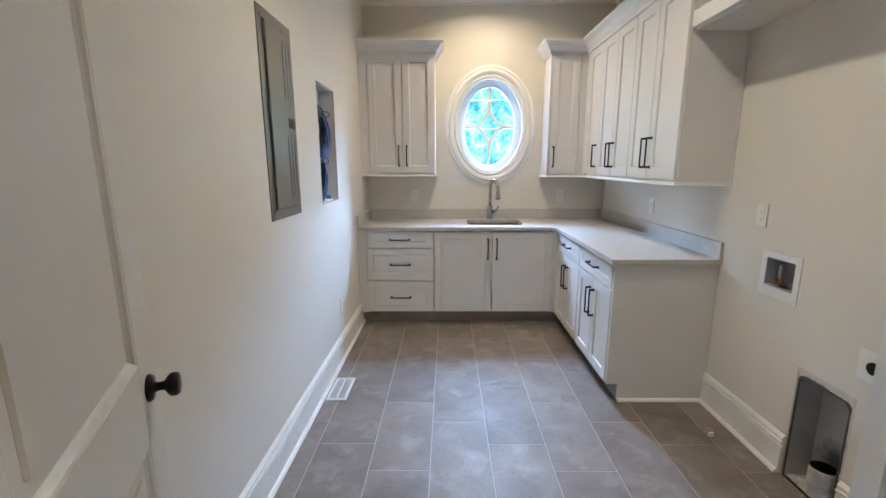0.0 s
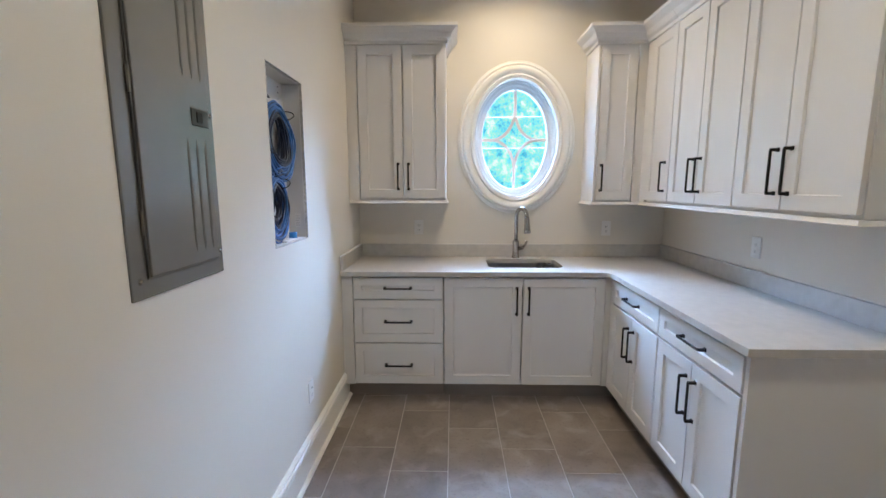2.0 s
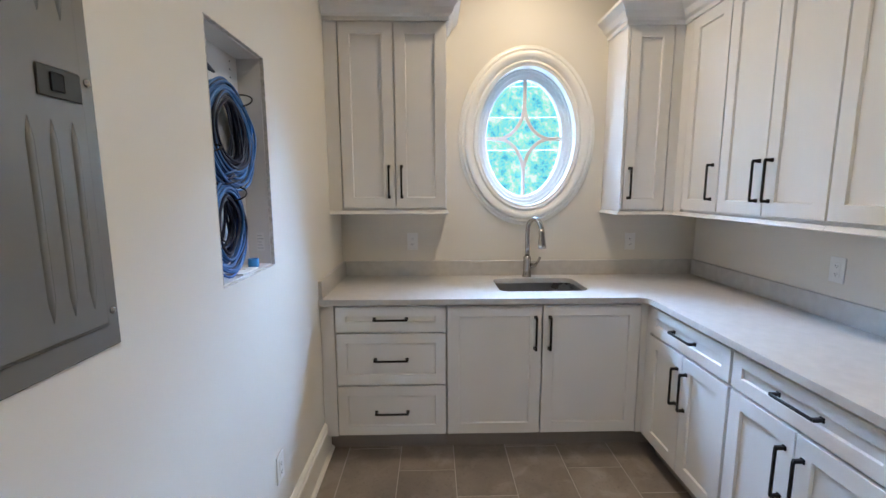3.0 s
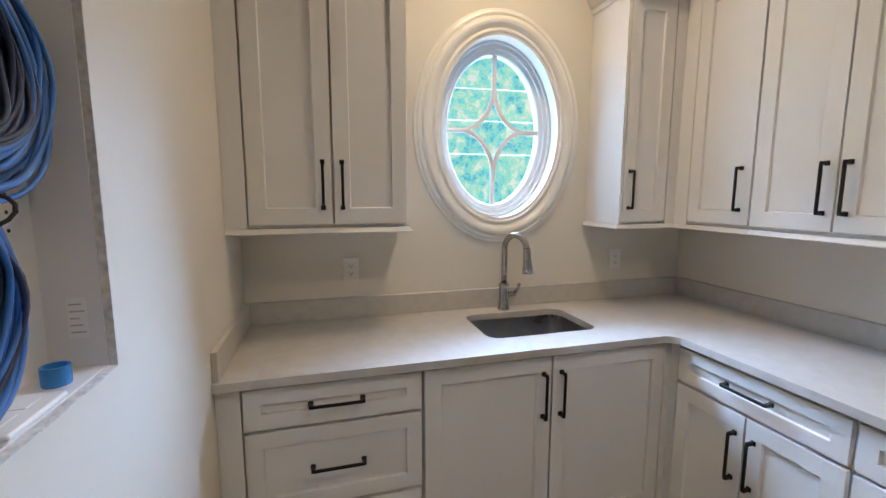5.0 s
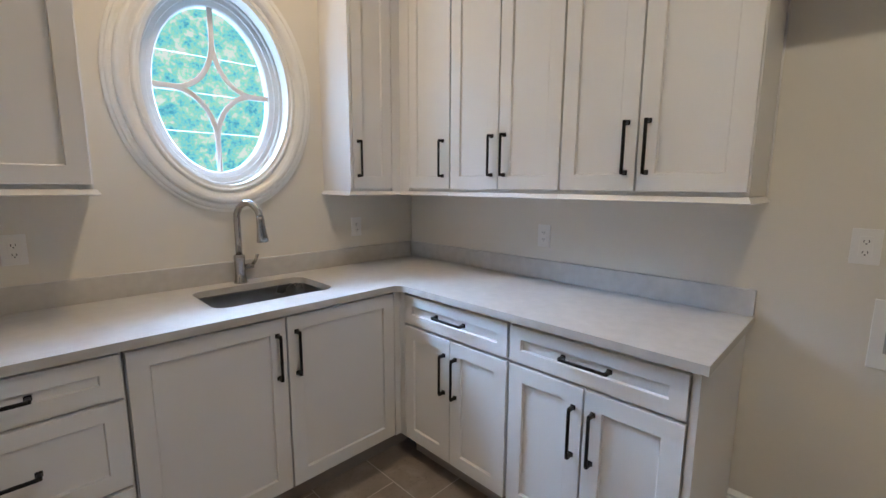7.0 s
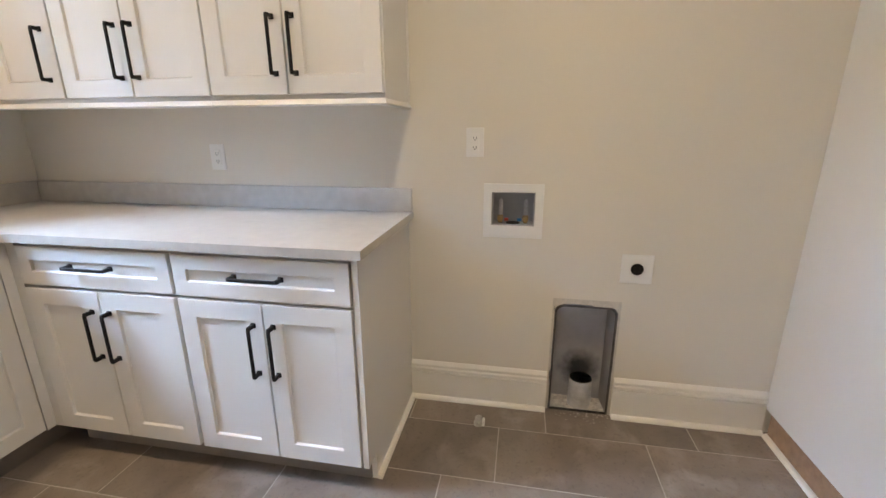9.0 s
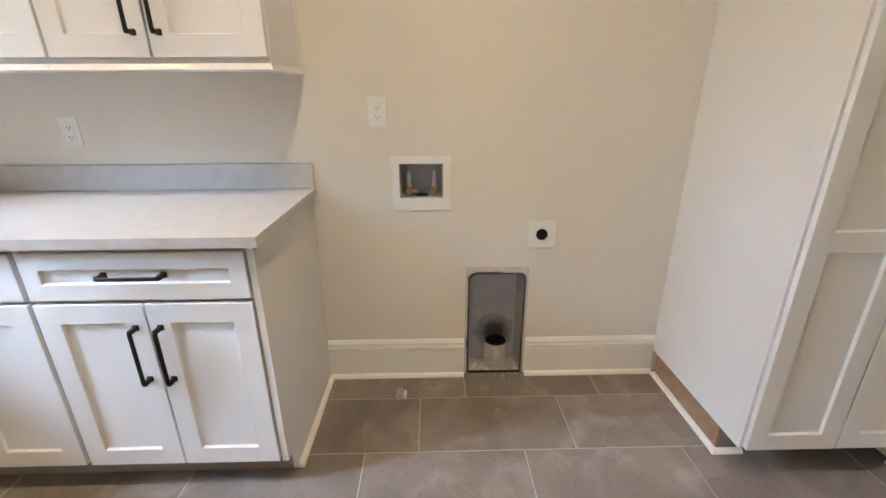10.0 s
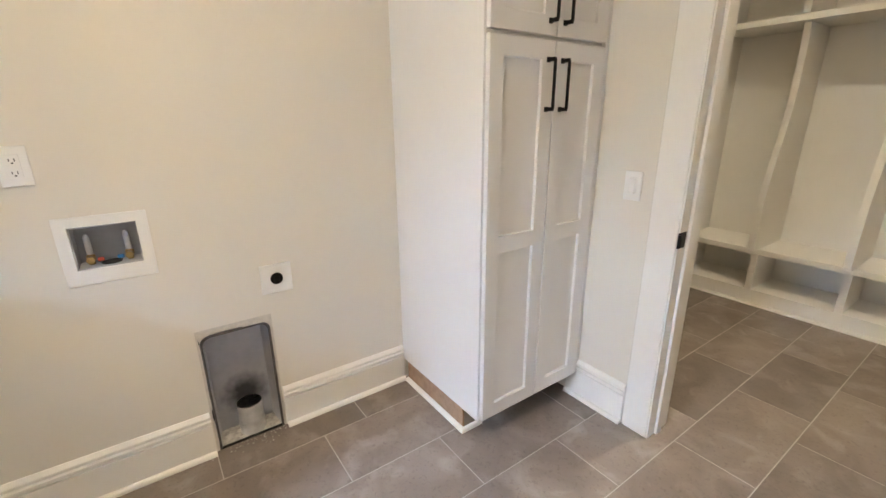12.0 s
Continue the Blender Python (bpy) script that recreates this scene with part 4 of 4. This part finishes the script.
def outlet(way, at, u, z, label="white duplex electrical outlet with a cover plate", kind="outlet", h=0.115, w=0.072):
    F = Face(way, at)
    o = thing("wall_outlet" if kind == "outlet" else "light_switch", F.pt(u, z - h / 2, 0), label, kind, "wall outlets" if kind == "outlet" else "")
    bm = bmesh.new()
    F.box(bm, u - w / 2, u + w / 2, z - h / 2, z + h / 2, 0.0, 0.006, bev=0.0022, seg=2)
    part("cover_plate", bm, M_PLASTIC, o)
    bm = bmesh.new()
    F.box(bm, u - 0.0165, u + 0.0165, z - 0.0335, z + 0.0335, 0.0055, 0.0082, bev=0.0012)
    ins = part("insert", bm, M_PLASTIC, o)
    if kind == "outlet":
        for s in (-1, 1):
            for du, hh in ((-0.006, 0.0045), (0.006, 0.0035)):
                bm = bmesh.new()
                F.box(bm, u + du - 0.0011, u + du + 0.0011, z + s * 0.018 - hh, z + s * 0.018 + hh, 0.0078, 0.0086)
                part("slot", bm, M_FLATBLACK, ins)
            bm = bmesh.new()
            F.box(bm, u - 0.0022, u + 0.0022, z + s * 0.018 - 0.0105, z + s * 0.018 - 0.0065, 0.0078, 0.0086)
            part("slot", bm, M_FLATBLACK, ins)
    else:
        bm = bmesh.new()
        F.box(bm, u - 0.013, u + 0.013, z - 0.029, z + 0.029, 0.008, 0.0125, bev=0.002)
        part("rocker", bm, M_PLASTIC, ins)


outlet("X", W, 2.872, 0.405)
outlet("y", N, -0.526, 1.150)
outlet("y", N, 0.965, 1.142)
outlet("x", E, 3.118, 1.140)
outlet("x", E, 1.939, 1.207)
outlet("Y", S, 0.616, 1.063, "white rocker light switch beside the doorway", "switch")


def floor_vent():
    x0, x1, y0, y1 = -0.962, -0.832, 2.214, 2.498
    v = thing("floor_vent", ((x0 + x1) / 2, (y0 + y1) / 2, 0), "white enamelled floor register with slotted grille", "floor vent")
    bm = bmesh.new()
    for q in ((x0, x0 + 0.016, y0, y1), (x1 - 0.016, x1, y0, y1), (x0 + 0.016, x1 - 0.016, y0, y0 + 0.018), (x0 + 0.016, x1 - 0.016, y1 - 0.018, y1)):
        box(bm, *q, 0.0002, 0.0065, bev=0.0015)
    part("frame", bm, M_VENT, v)
    # dark sheet on the floor stands in for the shade between the slats
    part("damper", B(x0 + 0.016, x1 - 0.016, y0 + 0.018, y1 - 0.018, 0.0003, 0.0012), M_DARK, v)
    n = 20
    for k in range(n):
        y = y0 + 0.026 + k * (y1 - y0 - 0.052) / (n - 1)
        part("slat", B(x0 + 0.016, x1 - 0.016, y - 0.0017, y + 0.0017, 0.0013, 0.005), M_VENT, v)
    part("centre_bar", B((x0 + x1) / 2 - 0.004, (x0 + x1) / 2 + 0.004, y0 + 0.018, y1 - 0.018, 0.0014, 0.0056), M_VENT, v)


floor_vent()


# ---- east wall: washer box, dryer outlet, dryer vent recess, drain stub ----
def washer_box():
    F = Face("x", E)
    y0, y1, z0, z1 = WB
    b = thing("washer_box", (E, (y0 + y1) / 2, z0), "white washing machine outlet box with two brass valves", "outlet box")
    bm, rings = bmesh.new(), []
    for g, lo, w in ((0.034, 0.052, -0.0005), (0.034, 0.052, 0.0032), (0.0325, 0.0505, 0.0048), (0.0015, 0.0015, 0.0048), (0, 0, 0.0032), (0, 0, -0.0005)):
        rings.append([bm.verts.new(F.pt(u, z, w)) for u, z in ((y0 - g, z0 - lo), (y1 + g, z0 - lo), (y1 + g, z1 + g), (y0 - g, z1 + g))])
    for p, q in zip(rings, rings[1:]):
        for k in range(4):
            bm.faces.new((p[k], p[(k + 1) % 4], q[(k + 1) % 4], q[k]))
    bmesh.ops.recalc_face_normals(bm, faces=bm.faces)
    part("frame", bm, M_PLASTIC, b)
    bm = bmesh.new()
    F.box(bm, y0 + 0.0015, y1 - 0.0015, z0 + 0.001, z1 - 0.001, -0.088, -0.084)
    part("back", bm, M_BOXGREY, b)
    for q in ((y0 + 0.0012, y0 + 0.004, z0 + 0.001, z1 - 0.001), (y1 - 0.004, y1 - 0.0012, z0 + 0.001, z1 - 0.001), (y0 + 0.004, y1 - 0.004, z0 + 0.001, z0 + 0.004), (y0 + 0.004, y1 - 0.004, z1 - 0.004, z1 - 0.001)):
        bm = bmesh.new()
        F.box(bm, *q, -0.084, 0.003)
        part("side", bm, M_BOXGREY, b)
    for y, hm in ((y0 + 0.036, M_CYAN), (y1 - 0.036, M_COPPER)):
        x = E + 0.045
        v = part("valve", lathe(bmesh.new(), (x, y, z0 + 0.004), [(0.009, 0), (0.009, 0.012), (0.013, 0.016), (0.013, 0.03), (0.008, 0.034)], "z", 14), M_BRASS, b, "brass valve", smooth=False)
        part("spout", lathe(bmesh.new(), (x, y, z0 + 0.024), [(0.006, 0), (0.011, -0.012), (0.012, -0.03), (0.009, -0.031), (0.002, -0.03)], "x", 14), M_BRASS, v)
        part("arrestor", lathe(bmesh.new(), (x, y, z0 + 0.036), [(0.007, 0), (0.0095, 0.006), (0.0095, 0.058), (0.006, 0.068), (0.001, 0.07)], "z", 14), M_ARREST, v, smooth=False)
        bm = bmesh.new()
        box(bm, x - 0.018, x - 0.006, y - 0.026 * (1 if y > 1.78 else -1) - 0.009, y - 0.026 * (1 if y > 1.78 else -1) + 0.009, z0 + 0.014, z0 + 0.026, bev=0.002)
        part("valve_lever", bm, hm, v)
    part("drain_hole", lathe(bmesh.new(), (E + 0.04, (y0 + y1) / 2, z0 + 0.0035), [(0.03, 0), (0.03, 0.003), (0.024, 0.0035), (0.022, 0.0015), (0.002, 0.0015)], "z", 18), M_FLATBLACK, b)


washer_box()


def dryer_outlet():
    F = Face("x", E)
    y, z = 1.265, 0.704
    o = thing("dryer_outlet", (E, y, z - 0.06), "square white plate with a round black dryer power outlet", "outlet")
    bm = bmesh.new()
    F.box(bm, y - 0.062, y + 0.062, z - 0.062, z + 0.062, 0, 0.0055, bev=0.002)
    part("cover_plate", bm, M_PLASTIC, o)
    s = part("socket", lathe(bmesh.new(), (E - 0.005, y, z), [(0.0245, 0), (0.0245, -0.005), (0.022, -0.007), (0.002, -0.0072)], "x", 24), M_BLACK, o, "round black socket")
    for dy, dz in ((-0.010, 0.006), (0.010, 0.006), (-0.010, -0.009), (0.010, -0.009)):
        bm = bmesh.new()
        F.box(bm, y + dy - 0.0012, y + dy + 0.0012, z + dz - 0.006, z + dz + 0.006, 0.0115, 0.0128)
        part("slot", bm, M_FLATBLACK, s)


dryer_outlet()


def dryer_recess():
    y0, y1, z0, z1 = DV
    d = thing("dryer_vent_box", (E, (y0 + y1) / 2, 0), "galvanised steel dryer vent box recessed in the wall, dusty inside", "vent box")
    bm = bmesh.new()
    n, ex = 8, E + 0.105
    r = 0.035
    prof = [(y0 + 0.012, 0.004)] + [(y0 + 0.012 + r - r * math.cos(radians(90 * k / n)), z1 - 0.03 - r + r * math.sin(radians(90 * k / n))) for k in range(n + 1)]
    prof += [(y1 - 0.012 - r + r * math.sin(radians(90 * k / n)), z1 - 0.03 - r + r * math.cos(radians(90 * k / n))) for k in range(n + 1)] + [(y1 - 0.012, 0.004)]
    loops = []
    for x, g in ((E + 0.022, 0.002), (E + 0.0035, 0.002), (E + 0.0025, 0.0), (E + 0.0035, -0.005), (E + 0.012, -0.007), (ex, -0.018)):
        loops.append([bm.verts.new((x, y + (g if y > (y0 + y1) / 2 else -g), z + (g if z > 0.02 else 0))) for y, z in prof])
    for a, b in zip(loops, loops[1:]):
        for k in range(len(a)):
            bm.faces.new((a[k], a[(k + 1) % len(a)], b[(k + 1) % len(a)], b[k]))
    bm.faces.new(loops[-1])
    part("shell", bm, M_VENTBOX, d)
    bm = bmesh.new()
    loops = []
    for x, g in ((E + 0.003, 0.003), (E - 0.0025, 0.003), (E - 0.003, 0.0), (E - 0.0025, -0.005), (E + 0.003, -0.006)):
        loops.append([bm.verts.new((x, y + (g if y > (y0 + y1) / 2 else -g), z + (g if z > 0.02 else 0))) for y, z in prof])
    for a, b in zip(loops, loops[1:]):
        for k in range(len(a) - 1):
            bm.faces.new((a[k], a[k + 1], b[k + 1], b[k]))
    part("rim", bm, M_RIM_GAP, d, "rolled steel rim coloured dark for the shaded gap line")
    # gap round the box, with raw wallboard
    rng = random.Random(7)
    bm = bmesh.new()
    z = 0.0
    while z < z1 - 0.004:
        h = rng.uniform(0.015, 0.06)
        z2 = min(z + h, z1)
        box(bm, E - 0.001, E + 0.02, y0 - 0.001, y0 + 0.009 + rng.uniform(-0.004, 0.003), z, z2)
        box(bm, E - 0.001, E + 0.02, y1 - 0.009 + rng.uniform(-0.003, 0.004), y1 + 0.001, z, z2)
        z = z2
    y = y0
    while y < y1 - 0.004:
        h = rng.uniform(0.02, 0.06)
        y2 = min(y + h, y1)
        box(bm, E - 0.0012, E + 0.018, y, y2, z1 - 0.024 + rng.uniform(-0.005, 0.004), z1 + 0.001)
        y = y2
    for cy, arc in ((y0, prof[1:n + 2]), (y1, prof[n + 2:2 * n + 3])):
        fill = bmesh.new()
        c = fill.verts.new((E + 0.001, cy, z1))
        q = [fill.verts.new((E + 0.001, a, b + 0.001)) for a, b in arc]
        for k in range(n):
            fill.faces.new((c, q[k], q[k + 1]))
        ex2 = bmesh.ops.extrude_face_region(fill, geom=list(fill.faces))
        bmesh.ops.translate(fill, verts=[v for v in ex2["geom"] if isinstance(v, bmesh.types.BMVert)], vec=(0.012, 0, 0))
        part("corner_filler", fill, M_MUD, d, "smeared joint compound")
    part("cut_edge", bm, [M_MUD], d, "rough cut wallboard edge")
    part("cavity_back", B(E + 0.112, E + T - 0.001, y0 + 0.001, y1 - 0.001, 0.001, z1 - 0.001), M_FLATBLACK, d)
    # black strip drawn for the dark of the sill gap
    part("sill_gap", B(E - 0.001, E + 0.006, y0 + 0.012, y1 - 0.012, 0.0002, 0.0085), M_FLATBLACK, d)
    part("floor_plate", B(E + 0.008, ex - 0.001, y0 + 0.022, y1 - 0.022, 0.004, 0.012), M_DUST, d, "floor plate white with plaster dust")
    cy, cx = (y0 + y1) / 2 - 0.012, E + 0.052
    duct = part("duct", lathe(bmesh.new(), (cx, cy, 0.012), [(0.052, 0), (0.052, 0.03), (0.0545, 0.034), (0.0545, 0.04), (0.052, 0.044), (0.051, 0.135), (0.0495, 0.136)], "z", 28), M_DUCT, d, "round galvanised duct collar", smooth=False)
    part("duct_lining", lathe(bmesh.new(), (cx, cy, 0.012), [(0.0495, 0.136), (0.048, 0.130), (0.048, 0.02), (0.002, 0.02)], "z", 28), M_FLATBLACK, duct, "flat black inside of the duct")
    bm = bmesh.new()
    for k in range(130):
        inside = k < 60
        a = rng.uniform(y0 + 0.03, y1 - 0.03) if inside else rng.gauss((y0 + y1) / 2 - 0.02, 0.07)
        q = rng.uniform(E + 0.004, ex - 0.01) if inside else E - 0.004 - abs(rng.gauss(0, 0.035))
        s = rng.uniform(0.003, 0.012) if inside else rng.uniform(0.0008, 0.0032)
        bmesh.ops.create_icosphere(bm, subdivisions=1, radius=s, matrix=Matrix.Translation((q, a, 0.013 if inside else s * 0.3)) @ Matrix.Diagonal((1, 1.3, 0.35, 1)))
    tagged(part("plaster_dust", bm, M_DUST), "crumbs of plaster dust in the vent box", "debris", kind="stuff")


dryer_recess()
st = thing("drain_stub", (1.248, 1.885, 0), "small capped plastic pipe stub standing out of the floor tile", "pipe stub")
part("stub", lathe(bmesh.new(), (1.248, 1.885, 0.0), [(0.021, 0), (0.020, 0.014), (0.0165, 0.016), (0.0165, 0.036), (0.014, 0.037), (0.013, 0.016), (0.002, 0.016)], "z", 18), M_DUST, st)
part("cap_ear", B(1.234, 1.262, 1.858, 1.868, 0.0, 0.028, bev=0.002), M_PLASTIC, st)

# recessed ceiling lights
for lx, ly, *q in LAMPS + MUD_LAMPS:
    dl = thing("recessed_light", (lx, ly, CEIL), "white trimmed recessed ceiling light, switched on", "ceiling light", "recessed lights")
    bm = bmesh.new()
    lathe(bm, (lx, ly, CEIL), [(0.062, 0.002), (0.088, 0.002), (0.088, -0.004), (0.080, -0.007), (0.064, -0.006), (0.062, 0.0)], "z", 32)
    part("trim_ring", bm, M_TRIM, dl)

# ---- boot room beyond the doorway ----
MX0, MX1, MS = W, 2.3, -2.22
wall("wall_boot_east", "x", MX1, MX1 + T, MS, S - T, 0, CEIL, [], "cream painted wall of the boot room")
wall("wall_boot_south", "y", MS, MS - T, W - T, MX1 + T, 0, CEIL, [], "cream painted wall behind the boot room cubbies")
wall("wall_boot_north", "y", S, S - T, E + T, MX1 + T, 0, CEIL, [], "cream painted wall of the boot room")
struct("ceiling_boot_room", B(W - T, MX1 + T, MS - T, S - T, CEIL, CEIL + 0.12), M_CEIL, "plain white ceiling of the boot room", category="ceiling")


def cubbies():
    yf, yb = -1.81, MS
    c = thing("boot_bench", (0.4, -1.95, 0), "cream painted built-in bench with cubbies, curved dividers and top shelf", "bench")
    x0, x1 = W + 0.002, MX1 - 0.002
    part("plinth", B(x0, x1, yf, yb + 0.002, 0, 0.112), M_TRIM, c)
    part("shoe_moulding", sweep(bmesh.new(), [(x0, yf), (x1, yf)], [(o - 0.016, z) for o, z in QR], 1), M_TRIM, c)
    part("bench_seat", B(x0, x1, yf - 0.0, yb + 0.002, 0.374, 0.414, bev=0.004, seg=2), M_TRIM, c)
    part("shelf", B(x0, x1, yf + 0.02, yb + 0.002, 1.862, 1.902, bev=0.003), M_TRIM, c)
    part("top_shelf", B(x0, x1, yf + 0.02, yb + 0.002, 2.26, 2.30, bev=0.003), M_TRIM, c)
    part("back_panel", B(x0, x1, yb + 0.0022, yb + 0.014, 0.112, 2.26), M_TRIM, c)
    px = [0.242 + 0.505 * k for k in range(-2, 4)]
    for x in px:
        part("cubby_post", B(x - 0.02, x + 0.02, yf, yb + 0.015, 0.1122, 0.3738), M_TRIM, c)
        part("shelf_post", B(x - 0.02, x + 0.02, yf + 0.025, yb + 0.015, 1.9022, 2.2598), M_TRIM, c)
        bm = bmesh.new()
        prof = [(yb + 0.015, 0.415), (yf + 0.07, 0.415)]
        for k in range(15):
            s = k / 14
            z = 0.44 + s * 1.42
            w = 0.5 - 0.5 * math.cos(math.pi * min(1, max(0, (s - 0.15) / 0.62)))
            flare = 0.02 * max(0, (s - 0.85) / 0.15) ** 2
            prof.append((yf + 0.10 - 0.16 * w + flare, z))
        prof.append((yb + 0.015, 1.861))
        a = [bm.verts.new((x - 0.0185, y, z)) for y, z in prof]
        b = [bm.verts.new((x + 0.0185, y, z)) for y, z in prof]
        bm.faces.new(a)
        bm.faces.new(b[::-1])
        for k in range(len(a)):
            bm.faces.new((a[k], a[(k + 1) % len(a)], b[(k + 1) % len(a)], b[k]))
        part("divider", bm, M_TRIM, c, "curved divider panel")


cubbies()
for q in ([(J1 + 0.12, S - T), (E + T, S - T), (MX1, S - T)],):
    baseboard(q, -1)

# ---- outside ----
struct("ground", B(-260, 260, -260, 260, -0.9, -0.6), M_GRASS, "mown lawn outside the house", category="ground")
bm = bmesh.new()
n = 40
cols = []
for k in range(n + 1):
    a = radians(-75 + 150 * k / n)
    cols.append([bm.verts.new((70 * math.sin(a), N + 62 * math.cos(a), z)) for z in (-3, 48)])
for a, b in zip(cols, cols[1:]):
    bm.faces.new((a[0], b[0], b[1], a[1]))
struct("backdrop", bm, M_WOODS_GLOW, "glowing backdrop coloured as bright hazy sunlit woods far beyond the window", category="backdrop")


for x in (-24.0, 24.0):
    pl = thing("utility_pole", (x, 11, -0.6), "weathered wooden utility pole carrying wires", "pole", "utility poles")
    part("shaft", tube(bmesh.new(), [(x, 11, -0.6), (x, 11, 2.5), (x, 11, 6.0)], [0.14, 0.12, 0.10], 10), M_BARK, pl)
for z, dz in ((3.05, 0.25), (2.35, 0.15), (3.7, 0.4)):
    wr = thing("overhead_wire", (0, 11, z), "thin pale overhead wire strung between poles", "wire", "overhead wires")
    part("wire", tube(bmesh.new(), [(-24, 11, z - dz), (0, 11, z), (24, 11, z + dz)], 0.010, 6), M_PLASTIC, wr)

# ---- floor: joint bed, then tile by tile ----
struct("floor", box(B(W - T, E + T, S - T, N + 0.16, -0.62, -0.0010), MX0 - T, MX1 + T, MS - T, S - T, -0.62, -0.0010), M_GROUT, "grey-brown porcelain tile floor in staggered rows with pale joints", category="floor")
floor_ob = bpy.data.objects["floor"]
BASE[floor_ob] = Vector((0, 0, 0))
PX, PY, X0, Y0, GAP = 0.303, 0.603, 0.028, 1.795, 0.0019
shared = {}
for i in range(-4, 8):
    xa, xb = X0 + PX * i, X0 + PX * (i + 1)
    shift = Y0 - 0.201 * i
    for j in range(-9, 9):
        ya = shift + PY * j
        ya, yb = ya, ya + PY
        cx0, cx1 = max(xa, MX0 + 0.0), min(xb, MX1)
        cy0, cy1 = max(ya, MS), min(yb, N)
        if cy0 > S and (cx0 > 0.93 and cy0 > 2.3 or cy0 > 3.75):
            continue
        if cx0 > E and cy1 > S:
            cy1 = min(cy1, S - T)
        if cy0 > S - T and cx1 > E:
            cx1 = min(cx1, E + 0.1)
        if cx1 - cx0 < 0.02 or cy1 - cy0 < 0.02:
            continue
        lx, ly = round(cx1 - cx0 - 2 * GAP, 4), round(cy1 - cy0 - 2 * GAP, 4)
        if (lx, ly) not in shared:
            bm = bmesh.new()
            box(bm, -lx / 2, lx / 2, -ly / 2, ly / 2, -0.008, 0.0, bev=0.0012)
            me = bpy.data.meshes.new("tile")
            bm.to_mesh(me)
            bm.free()
            me.materials.append(M_TILE)
            shared[(lx, ly)] = me
        tl = new("tile", shared[(lx, ly)])
        tl.parent = floor_ob
        tl.location = ((cx0 + cx1) / 2, (cy0 + cy1) / 2, 0.0)
